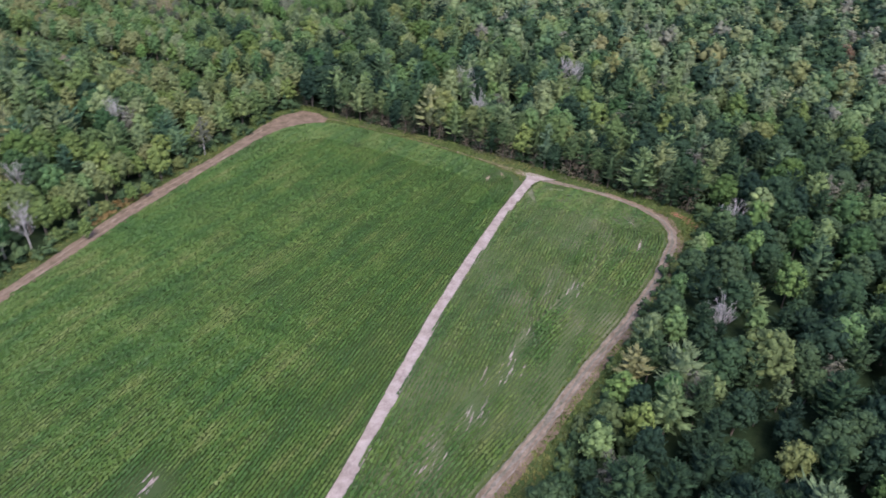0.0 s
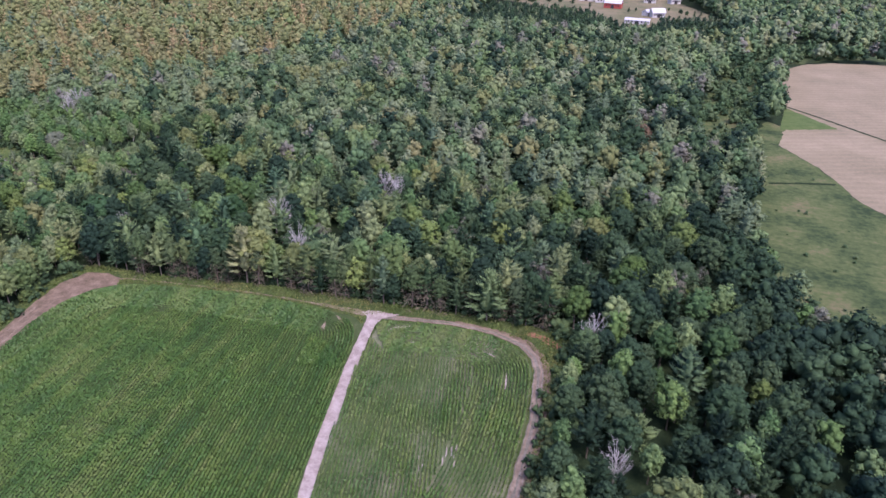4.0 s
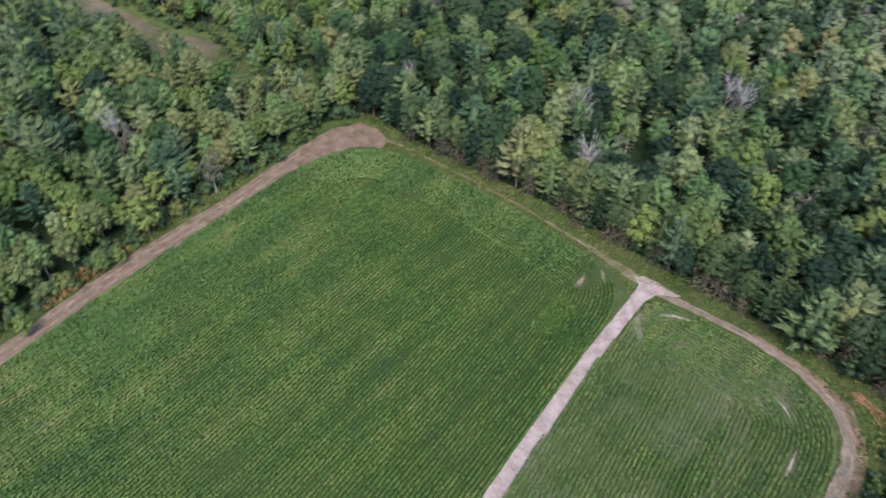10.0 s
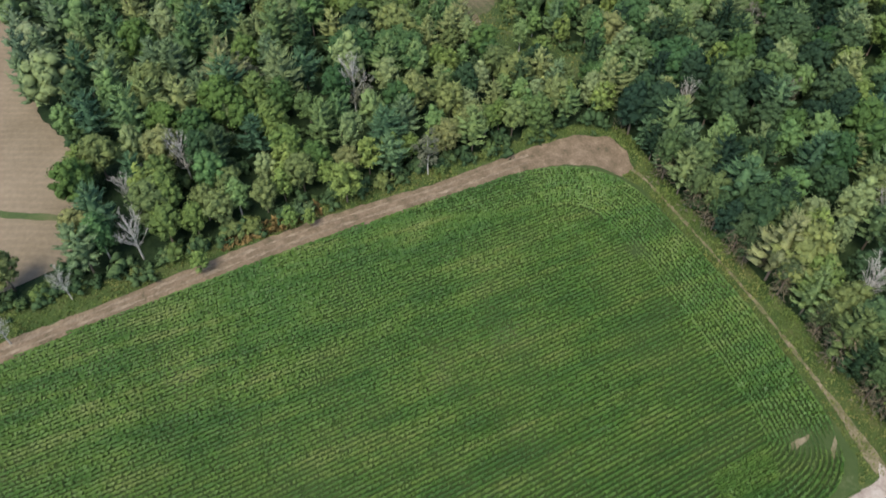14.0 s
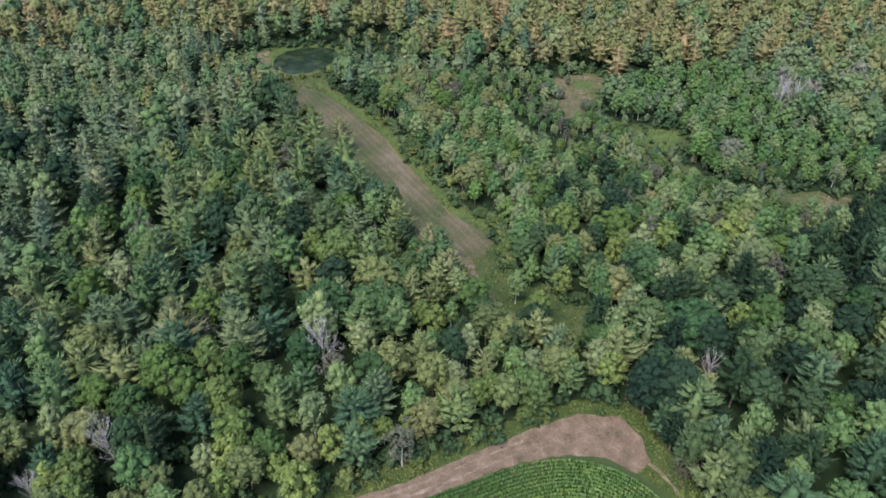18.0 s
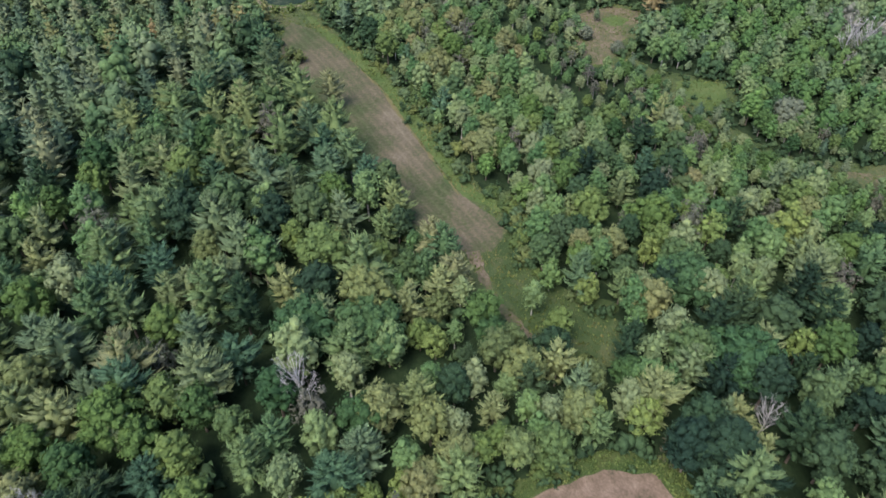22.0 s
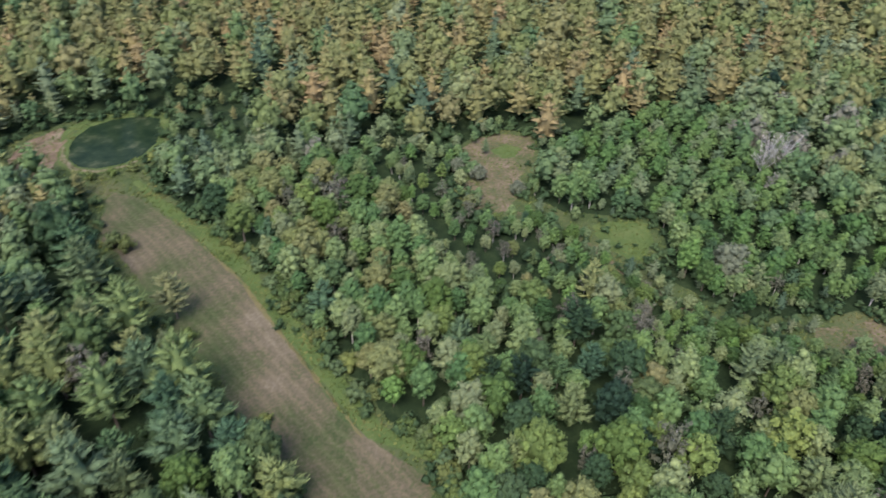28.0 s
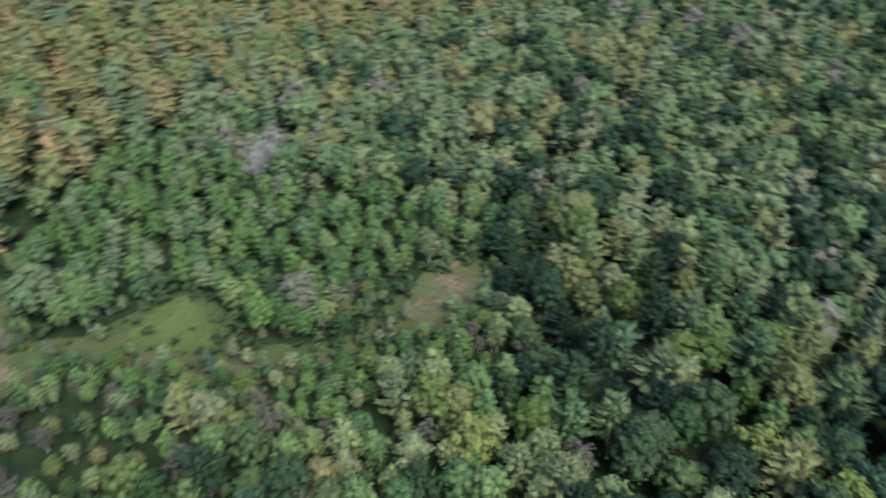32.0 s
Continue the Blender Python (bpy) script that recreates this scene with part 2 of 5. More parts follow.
M_HAY = soil("hay_field", [(0.36, (0.176, 0.160, 0.097)), (0.5, (0.237, 0.205, 0.129)), (0.64, (0.294, 0.255, 0.166))], 0.03, 0.7, swaths(0.95, 0.3, 4.5, 0.16))
M_MEADOW = soil("wet_meadow", [(0.38, (0.022, 0.040, 0.017)), (0.46, (0.046, 0.070, 0.026)), (0.54, (0.074, 0.098, 0.036)), (0.66, (0.13, 0.115, 0.065))], 0.06, 0.5)
M_BRIGHT = soil("bright_grass", [(0.34, (0.048, 0.082, 0.026)), (0.5, (0.068, 0.106, 0.033)), (0.64, (0.092, 0.120, 0.044))], 0.2, 1.5)
# Grass colour lowered to hold the shade at the clearing's end.
M_TAIL_SHADE = soil("shaded_tail_grass", [(0.34, (0.028, 0.048, 0.019)), (0.5, (0.041, 0.068, 0.024)), (0.62, (0.064, 0.076, 0.034)), (0.72, (0.10, 0.088, 0.054))], 0.2, 1.6)
M_YARD = soil("dry_yard", [(0.36, (0.070, 0.090, 0.040)), (0.5, (0.135, 0.125, 0.070)), (0.64, (0.20, 0.17, 0.11))], 0.03, 0.4)
M_WEEDLINE = soil("dry_weeds", [(0.3, (0.085, 0.100, 0.040)), (0.6, (0.135, 0.118, 0.056))], 0.4, 2.0)
M_RUSTSOIL = soil("rusty_weeds_ground", [(0.3, (0.12, 0.06, 0.035)), (0.6, (0.22, 0.12, 0.075))], 0.4, 2.0)


def corn_leaves():
    """Corn: broad darker and yellower strips along the rows, small differences from plant to plant."""
    m = Nodes("corn_leaves", 0.6, 0.3)
    where = m.place()
    turn = m.add("ShaderNodeMapping")
    turn.inputs["Rotation"].default_value = (0, 0, radians(-8))
    turn.inputs["Scale"].default_value = (0.35, 0.03, 0.1)
    m.link(where, turn.inputs["Vector"])
    fac = m.math("ADD", m.math("MULTIPLY", m.noise(turn.outputs[0], 1.0, 4.0), 0.55), m.math("MULTIPLY", m.noise(where, 0.07, 4.0), 0.45))
    hue = m.ramp(fac, [(0.38, (0.028, 0.074, 0.015)), (0.46, (0.040, 0.093, 0.017)), (0.54, (0.060, 0.111, 0.021)), (0.63, (0.096, 0.132, 0.036))])
    leaf = m.tree.nodes.new("ShaderNodeNewGeometry").outputs["Random Per Island"]
    m.colour(m.mix(1.0, hue, m.ramp(leaf, [(0.0, (0.89, 0.9, 0.9)), (1.0, (1.11, 1.1, 1.06))]), "MULTIPLY"))
    return m.mat


M_CORN = corn_leaves()


# ---- small builders ----
def mesh_of(name, verts, faces, mats, index=None, smooth=False):
    """A mesh from arrays of corners and of quads or triangles."""
    me = bpy.data.meshes.new(name)
    verts, faces = np.asarray(verts, np.float32), np.asarray(faces, np.int32)
    n, k = faces.shape
    me.vertices.add(len(verts))
    me.vertices.foreach_set("co", verts.ravel())
    me.loops.add(n * k)
    me.loops.foreach_set("vertex_index", faces.ravel())
    me.polygons.add(n)
    me.polygons.foreach_set("loop_start", np.arange(0, n * k, k, dtype=np.int32))
    for m in mats if isinstance(mats, (list, tuple)) else (mats,):
        me.materials.append(m)
    if index is not None:
        me.polygons.foreach_set("material_index", np.asarray(index, np.int32))
    if smooth:
        me.polygons.foreach_set("use_smooth", np.ones(n, bool))
    me.update(calc_edges=True)
    return me


def inside(x, y, poly):
    """Which points lie in a polygon."""
    x, y = np.asarray(x, float), np.asarray(y, float)
    hit = np.zeros(x.shape, bool)
    for (ax, ay), (bx, by) in zip(poly, poly[1:] + poly[:1]):
        if ay != by:
            hit ^= ((ay > y) != (by > y)) & (x < (bx - ax) * (y - ay) / (by - ay) + ax)
    return hit


def off_line(x, y, line):
    """How far points lie from a bent line."""
    best = np.full(len(x), 1e9)
    for (ax, ay), (bx, by) in zip(line, line[1:]):
        t = np.clip(((x - ax) * (bx - ax) + (y - ay) * (by - ay)) / ((bx - ax) ** 2 + (by - ay) ** 2), 0, 1)
        best = np.minimum(best, np.hypot(x - ax - t * (bx - ax), y - ay - t * (by - ay)))
    return best


def ragged(points, step=1.5, wave=0.5, closed=True):
    """A line with corners every step metres, worn unevenly to both sides."""
    pts = [Vector((*p, 0)) for p in points]
    out = []
    for a, b in zip(pts, pts[1:] + (pts[:1] if closed else [])):
        n = max(1, int((b - a).length / step))
        side = Vector((a.y - b.y, b.x - a.x, 0)).normalized()
        for k in range(n):
            p = a.lerp(b, k / n)
            out.append(p + side * wave * (noise.noise(p * 0.35) + 0.6 * noise.noise(p * 1.3 + Vector((9, 4, 0)))))
    if not closed:
        out.append(pts[-1])
    return [(p.x, p.y) for p in out]


def sheet(name, points, z, material, label, category="ground", wave=0.5, step=1.5, kind="structure"):
    """A flat piece of ground with an uneven outline, a little above what lies under it."""
    bm = bmesh.new()
    face = bm.faces.new([bm.verts.new((x, y, z)) for x, y in ragged(points, step, wave)])
    if face.normal.z < 0 or face.calc_area() and (face.normal_update() or face.normal.z < 0):
        bmesh.ops.reverse_faces(bm, faces=[face])
    bmesh.ops.triangulate(bm, faces=list(bm.faces))
    me = bpy.data.meshes.new(name)
    bm.to_mesh(me), bm.free()
    me.materials.append(material)
    return tagged(new(name, me), label, category, kind=kind)


def band(points, widths):
    """The outline of a strip along a line."""
    left, right = [], []
    for k, (x, y) in enumerate(points):
        a, b = Vector(points[max(k - 1, 0)]), Vector(points[min(k + 1, len(points) - 1)])
        d = (b - a).normalized() * (widths[k] if isinstance(widths, (list, tuple)) else widths) / 2
        left.append((x - d.y, y + d.x)), right.append((x + d.y, y - d.x))
    return left + right[::-1]


def tube(rows, sides=6):
    """Corners and quads of a bent, tapered limb; rows of centre and radius."""
    verts, faces = [], []
    for k, (c, r) in enumerate(rows):
        c = Vector(c)
        way = (Vector(rows[min(k + 1, len(rows) - 1)][0]) - Vector(rows[max(k - 1, 0)][0])).normalized()
        a = way.orthogonal().normalized()
        b = way.cross(a)
        verts += [c + r * (math.cos(s * 6.2832 / sides) * a + math.sin(s * 6.2832 / sides) * b) for s in range(sides)]
        if k:
            o = (k - 1) * sides
            faces += [(o + s, o + (s + 1) % sides, o + sides + (s + 1) % sides, o + sides + s) for s in range(sides)]
    return np.array([tuple(v) for v in verts]), np.array(faces)


def joined(pieces):
    verts, faces, base = [], [], 0
    for v, f in pieces:
        verts.append(v), faces.append(np.asarray(f) + base)
        base += len(v)
    return np.concatenate(verts), np.concatenate(faces)


def sprays(rng, centre, out, long, wide, droop=0.3):
    """Leaf sprays: pointed triangles at the centres, facing out, their tips hanging."""
    n = len(centre)
    out = out / np.linalg.norm(out, axis=1, keepdims=True)
    side = np.cross(out, rng.normal(size=(n, 3)))
    side /= np.linalg.norm(side, axis=1, keepdims=True)
    other = np.cross(out, side)
    long, wide = (np.asarray(v) * np.ones(n) for v in (long, wide))
    a, b, d = side * long[:, None], other * wide[:, None], out * (droop * long)[:, None]
    verts = np.stack([centre + a - d, centre - a * 0.7 + b, centre - a * 0.7 - b], 1).reshape(-1, 3)
    return verts, np.arange(3 * n).reshape(n, 3)


def needles(rng, root, way, long, wide):
    """Narrow pointed sprays that grow from their roots along a way."""
    n = len(root)
    way = way / np.linalg.norm(way, axis=1, keepdims=True)
    side = np.cross(way, (0, 0, 1.0)) + 0.5 * rng.normal(size=(n, 3))
    side /= np.linalg.norm(side, axis=1, keepdims=True)
    verts = np.stack([root + way * long[:, None], root - side * wide[:, None], root + side * wide[:, None]], 1).reshape(-1, 3)
    return verts, np.arange(3 * n).reshape(n, 3)


def shell(rings, sides, place):
    """A closed lumpy body in triangles; place(u, turn) gives its corners from the foot (0) to the top (1)."""
    verts = [place(0.0, 0.0)]
    for i in range(1, rings):
        verts += [place(i / rings, 6.2832 * (j + 0.5 * (i % 2)) / sides) for j in range(sides)]
    verts.append(place(1.0, 0.0))
    faces = []
    for j in range(sides):
        k = (j + 1) % sides
        faces.append((0, 1 + k, 1 + j))
        for i in range(rings - 2):
            a, b = 1 + i * sides, 1 + (i + 1) * sides
            faces += [(a + j, a + k, b + j), (a + k, b + k, b + j)]
        a = 1 + (rings - 2) * sides
        faces.append((a + j, a + k, len(verts) - 1))
    return np.array(verts), np.array(faces)


GOLDEN = (1 + math.sqrt(5)) / 2
ICO = np.array([(-1, GOLDEN, 0), (1, GOLDEN, 0), (-1, -GOLDEN, 0), (1, -GOLDEN, 0), (0, -1, GOLDEN), (0, 1, GOLDEN), (0, -1, -GOLDEN), (0, 1, -GOLDEN), (GOLDEN, 0, -1), (GOLDEN, 0, 1), (-GOLDEN, 0, -1), (-GOLDEN, 0, 1)]) / 1.902
ICO_FACES = np.array([f for f in itertools.combinations(range(12), 3) if all(np.linalg.norm(ICO[p] - ICO[q]) < 1.1 for p, q in itertools.combinations(f, 2))])
ICO_FACES = np.array([f if np.dot(np.cross(ICO[f[1]] - ICO[f[0]], ICO[f[2]] - ICO[f[0]]), ICO[f[0]]) > 0 else f[::-1] for f in ICO_FACES])
OCT = np.array([(1, 0, 0), (-1, 0, 0), (0, 1, 0), (0, -1, 0), (0, 0, 1), (0, 0, -1.0)])
OCT_FACES = np.array([(0, 2, 4), (2, 1, 4), (1, 3, 4), (3, 0, 4), (2, 0, 5), (1, 2, 5), (3, 1, 5), (0, 3, 5)])
BODIES = {"round": (ICO, ICO_FACES), "lean": (OCT, OCT_FACES)}


def puffs(rng, centre, axes, body, uneven=0.14):
    """Rough closed clumps of foliage; axes: three half axes for each centre."""
    v, f = BODIES[body]
    n = len(centre)
    grow = 1 + uneven * rng.normal(size=(n, len(v), 1))
    verts = np.einsum("vk,nkx->nvx", v, axes) * grow + centre[:, None]
    return verts.reshape(-1, 3), (f[None] + (np.arange(n) * len(v))[:, None, None]).reshape(-1, 3)


def puff_crown(rng, high, low, wide, clumps, leaves, leaf, body="round", top=0.55, core=0.62, airy=0.0, full=0.75, uneven=0.27):
    """A broadleaf crown: billowing clumps over a dome down to its skirt, each covered with leaf sprays."""
    tall = high - low
    mid, up, down = low + tall * (1 - top), tall * top, tall * (1 - top)
    n = np.arange(clumps) + 0.5
    z = 1 - 1.72 * n / clumps
    turn = n * 2.39996 + rng.uniform(-0.35, 0.35, clumps)
    flat = np.sqrt(np.maximum(1 - z * z, 0.01))
    way = np.stack([flat * np.cos(turn), flat * np.sin(turn), z], 1)
    share = rng.uniform(0.60, 0.80, (clumps, 1)) + airy * rng.uniform(-0.25, 0.2, (clumps, 1))
    hang = np.where(z[:, None] > 0, up, down)
    narrow = 1.06 - 0.30 * np.maximum(way[:, 2:], 0) ** 2 - 0.2 * np.maximum(-way[:, 2:], 0)
    centre = np.concatenate([way[:, :2] * wide * share * narrow, mid + way[:, 2:] * hang * share], 1)
    size = 1.55 * math.sqrt(wide * tall * 0.5 / clumps) * rng.uniform(0.65, 1.25, clumps) * (1 - 0.2 * airy)
    axes = np.zeros((clumps, 3, 3))
    axes[:, 0, 0] = axes[:, 1, 1] = size
    axes[:, 2, 2] = size * rng.uniform(0.78, 1.0, clumps)
    body_v, body_f = puffs(rng, centre, axes * (full - 0.3 * airy), body, uneven)
    many = clumps * leaves
    d = rng.normal(size=(many, 3)) + np.repeat(way, leaves, 0) * 0.9 + (0, 0, 0.35)
    d /= np.linalg.norm(d, axis=1, keepdims=True)
    pts = np.repeat(centre, leaves, 0) + d * np.repeat(size, leaves)[:, None] * rng.uniform(0.74, 1.15, (many, 1))
    long = leaf * rng.uniform(0.65, 1.4, many)

    def corner(u, spin):
        t = math.pi * (1 - u)
        r = core * rng.uniform(0.9, 1.08)
        return (math.sin(t) * math.cos(spin) * wide * r, math.sin(t) * math.sin(spin) * wide * r, mid + math.cos(t) * (up if u > 0.5 else down) * r)

    return joined([sprays(rng, pts, d + (0, 0, 0.2) + 0.34 * rng.normal(size=(many, 3)), long, long * 0.62), (body_v, body_f), shell(4, 6, corner)])


def plume_crown(rng, high, low, wide, whorls, boughs, fingers, cone=1.9, core=0.34, body="lean", plump=1.0):
    """A white pine: tiers of separate plume-like boughs that sweep up at their ends, with fingers of needles."""
    tall = high - low
    lean = rng.uniform(0, 6.28, 3)
    centre, axes, roots, ways, longs = [], [], [], [], []

    def reach(u, turn):
        return wide * max(0.02, 1 - u**cone) ** 0.8 * (0.72 + 0.28 * min(1, u * 4)) * (1 + 0.17 * math.sin(2 * turn + lean[0] + 5 * u) + 0.10 * math.sin(3 * turn + lean[1])) + 0.3

    for w in range(whorls):
        u = ((w + 0.35) / whorls) ** 0.92
        for b in range(boughs):
            turn = w * 1.1 + 6.2832 * b / boughs + rng.normal() * 0.2
            v = min(0.97, max(0.01, u + rng.uniform(-0.3, 0.3) / whorls))
            long = reach(v, turn) * rng.uniform(0.72, 1.12)
            lift = rng.uniform(0.06, 0.32) + 0.7 * v**3
            d = np.array([math.cos(turn) * math.cos(lift), math.sin(turn) * math.cos(lift), math.sin(lift)])
            side = np.array([-math.sin(turn), math.cos(turn), 0.0])
            over = np.cross(d, side)
            base = np.array([0, 0, low + tall * v])
            centre.append(base + d * long * 0.58)
            axes.append((d * long * 0.42, side * (long * 0.17 + 0.18) * plump, over * (long * 0.07 + 0.13) * plump))
            for _ in range(fingers):
                roots.append(base + d * long * rng.uniform(0.35, 0.92) + side * long * rng.uniform(-0.16, 0.16) + over * 0.1)
                ways.append(d + side * rng.uniform(-0.9, 0.9) + over * rng.uniform(0.05, 0.75))
                longs.append(long * rng.uniform(0.14, 0.34) + 0.3)
    centre.append(np.array([0, 0, high - 0.8]))
    axes.append((np.array([0.55, 0, 0]), np.array([0, 0.55, 0]), np.array([0, 0, 1.0])))

    def corner(u, spin):
        r = reach(u, spin) * core * rng.uniform(0.85, 1.1) if 0 < u < 1 else 0.0
        return (r * math.cos(spin), r * math.sin(spin), low + tall * 0.88 * u)

    pieces = [puffs(rng, np.array(centre), np.array(axes), body, 0.16), shell(5, 6, corner)]
    if fingers:
        longs = np.array(longs)
        pieces.append(needles(rng, np.array(roots), np.array(ways), longs, longs * 0.14))
    return joined(pieces)


def dry_skirt(rng, high, low, wide, count):
    """The dead lower boughs of a tree at the woods' edge: thin drooping twigs round the stem."""
    turn = rng.uniform(0, 6.283, count)
    z = rng.uniform(low, high, count)
    out = np.stack([np.cos(turn), np.sin(turn), 0 * turn], 1)
    root = out * (wide * rng.uniform(0.1, 0.8, count))[:, None] + np.stack([0 * z, 0 * z, z], 1)
    way = out + rng.normal(0, 0.5, (count, 3)) - (0, 0, 0.25)
    long = rng.uniform(0.5, 1.3, count)
    return needles(rng, root, way, long, long * 0.16)


def trunk_of(rng, high, thick, limbs=4, reach=2.0, lean=0.0, low=0.35):
    """A tapered trunk with a few limbs."""
    rows = [((lean * high * (k / 4) ** 1.5 + (rng.uniform(-0.1, 0.1) if k else 0), rng.uniform(-0.1, 0.1) if k else 0, high * k / 4 - (0.3 if k == 0 else 0)), thick * (1.15 - 0.95 * k / 4)) for k in range(5)]
    pieces = [tube(rows, 6)]
    for k in range(limbs):
        z = high * rng.uniform(low, 0.9)
        turn, r = k * 2.4 + rng.uniform(0, 1), reach * rng.uniform(0.6, 1.1) * (1.25 - z / high)
        c, s = math.cos(turn), math.sin(turn)
        x = lean * high * (z / high) ** 1.5
        pieces.append(tube([((x, 0, z), thick * 0.4), ((x + r * 0.5 * c, r * 0.5 * s, z + r * 0.35), thick * 0.26), ((x + r * c, r * s, z + r * 0.85), thick * 0.08)], 4))
    return joined(pieces)


def bare_crown(rng, high, reach, limbs, twigs, thick=0.1):
    """The bare limbs and twigs of a dead tree."""
    pieces = []
    for k in range(limbs):
        z = high * rng.uniform(0.25, 0.8)
        turn = k * 2.4 + rng.uniform(0, 0.8)
        r = reach * rng.uniform(0.6, 1.1) * (1.25 - 0.8 * z / high)
        a = Vector((0, 0, z))
        b = Vector((r * math.cos(turn), r * math.sin(turn), min(high * 1.05, z + r * rng.uniform(1.1, 2.1))))
        mid = a.lerp(b, 0.5) + Vector((0, 0, -0.12 * r))
        pieces.append(tube([(a, thick), (mid, thick * 0.7), (b, thick * 0.3)], 4))
        for _ in range(twigs):
            s = rng.uniform(0.35, 1.0)
            p = mid.lerp(b, s)
            q = p + Vector((rng.normal() * 0.8, rng.normal() * 0.8, rng.uniform(0.3, 1.4))) * r * 0.3
            pieces.append(tube([(p, thick * 0.38), (q, thick * 0.16)], 3))
    return joined(pieces)


def part(name, data, parent, label=""):
    ob = new(name, data)
    ob.parent = parent
    return tagged(ob, label)


# ---- plan of the ground ----
LANE_OUT = [(-50, -230), (-61, -175), (-70.9, -128), (-74.0, -108.8), (-78.2, -87.6), (-82.1, -64.1), (-83.7, -38.9), (-87.0, -17.4), (-87.6, -6.1), (-84.5, 1.2), (-79, 2.4), (-73.5, 1.2)]
LANE_IN = [(-45, -230), (-56.5, -175), (-66.4, -126), (-70.2, -109.1), (-73.4, -88.4), (-76.4, -65.6), (-78.8, -40.8), (-80.8, -20.4), (-79.6, -11.5), (-76.5, -5.4), (-72.4, -2.6)]
MID_LANE = [(33, -190), (30, -172), (19.6, -115.4), (17.6, -105.5), (13.8, -89), (9.2, -67.6), (5.6, -47.1), (2.0, -21.8), (0.2, -2), (0.3, 2.0)]
EAST_LANE = [(36.5, -190), (38.5, -160), (39.9, -101.8), (41.7, -86), (43.0, -64.7), (44.9, -46.8), (45.6, -26.7), (44.3, -10.4), (42.6, -5.4), (39.0, -1.1), (31.5, 2.3), (20, 3.6), (6.0, 2.2), (1.0, 1.6)]
NORTH_TRACK = [(-75, 0.2), (-70, 1.6), (-51, 3.0), (-34, 3.7), (-17.5, 3.3), (-2, 2.2)]
WEST_CORN = LANE_IN + [(-68, -0.6), (-51, 1.0), (-34, 2.0), (-17.5, 1.5), (-5, 0), (-1.2, -3), (1.0, -21.8), (4.7, -47.1), (8.3, -67.6), (12.9, -89), (18.7, -115.4), (28.9, -172), (38, -230)]
EAST_EDGE = [(36.2, -172), (36.9, -160), (38.2, -101.8), (40.1, -86), (41.4, -64.7), (43.3, -46.8), (44.0, -26.7), (42.8, -11), (41.0, -6.4), (37.8, -2.8), (31.0, 0.6), (20, 1.8), (6.5, 0.3), (2.6, -2.4)]
EAST_CORN = EAST_EDGE + [(3.6, -21.8), (7.2, -47.1), (10.8, -67.6), (15.4, -89), (21.2, -115.4), (31.6, -170)]
FARM = [(-80, -230), (-79.0, -128), (-80.3, -98), (-81.5, -87), (-86, -63.2), (-88.6, -37.5), (-90.5, -16.5), (-91, -3.4), (-86, 5.5), (-64.2, 5.6), (-46.4, 7.0), (-32, 8.6), (-17, 9.0), (0, 8.6), (29, 8.8), (44, 7.5), (50.5, 3), (49, -22), (48.7, -51), (48.6, -74), (50, -96), (50, -230)]
STRIP = [(-104, -1), (-116, -11.5), (-129, -14.5), (-141, -16.5), (-155.1, -21.5), (-175.4, -23.5), (-190, -27.5), (-206, -33), (-228, -37), (-245, -38), (-259, -34), (-264, -36), (-276, -48), (-286, -56), (-300, -50), (-306, -34), (-304, -20), (-298, -7), (-287, -7), (-276, -12), (-268, -18), (-254, -17.5), (-233.6, -10.4), (-211.7, -5.2), (-194.5, -3.4), (-180.2, -2.6), (-160, 0.4), (-150, 5), (-134, 0), (-126, 3), (-116, 11), (-107, 10)]
MOWN = [(-141, -9.5), (-146, -13.2), (-155.1, -18.8), (-169, -22.5), (-181, -23), (-188, -22), (-198, -27), (-206, -27), (-228, -31), (-240, -34.5), (-257, -31), (-260, -28), (-254, -23.2), (-233.6, -16.5), (-211.7, -11.2), (-194.5, -9.6), (-180.2, -7.6), (-165, -6.6), (-154, -2.5), (-148, 0.2), (-143.5, -1.5), (-140.5, -5)]
POND = [(-295.5, -9.0), (-288, -10.5), (-280.4, -13.7), (-275.5, -18), (-273.5, -23.4), (-273.9, -30.3), (-277.5, -34.3), (-282.5, -36), (-289, -35.2), (-295, -32.5), (-299.6, -28), (-301, -21.6), (-299.5, -14)]
GLADE = [(-237, 58), (-241, 66), (-240, 76), (-233, 84), (-225, 79), (-218, 72), (-206, 63), (-198, 66), (-190, 76), (-184, 84), (-175, 78), (-169, 69), (-157, 72), (-148, 76), (-143, 88), (-136, 102), (-129, 106), (-124, 97), (-125, 86), (-135, 78), (-147, 68), (-157, 63), (-170, 60), (-184, 59), (-198, 56), (-204, 47), (-212, 45), (-220, 47), (-226, 54)]
WEST_FIELD = [(-75, -165), (-86, -112), (-90, -109), (-106.9, -107.4), (-120.8, -110.3), (-135.1, -116.5), (-156.1, -120.8), (-180, -123.6), (-215, -128), (-240, -165)]
FAR_FIELD = [(-430, -178), (-385, -150), (-368, -128), (-376, -116), (-405, -126), (-450, -150)]
EAST_FIELD = [(123.7, 179), (130, 205), (136, 246), (144.2, 305), (152, 335), (162, 350), (181.5, 362), (203.5, 365), (290, 372), (330, 250), (230, 90), (158, 92), (142.4, 118.6), (136, 150)]
MEADOW = [(112, 182), (108, 130), (101, 80), (100, 52), (112, 22), (150, 0), (230, 0), (260, 60), (230, 90), (158, 92), (142.4, 118.6), (136, 150), (123.7, 179), (130, 205), (124, 215)]
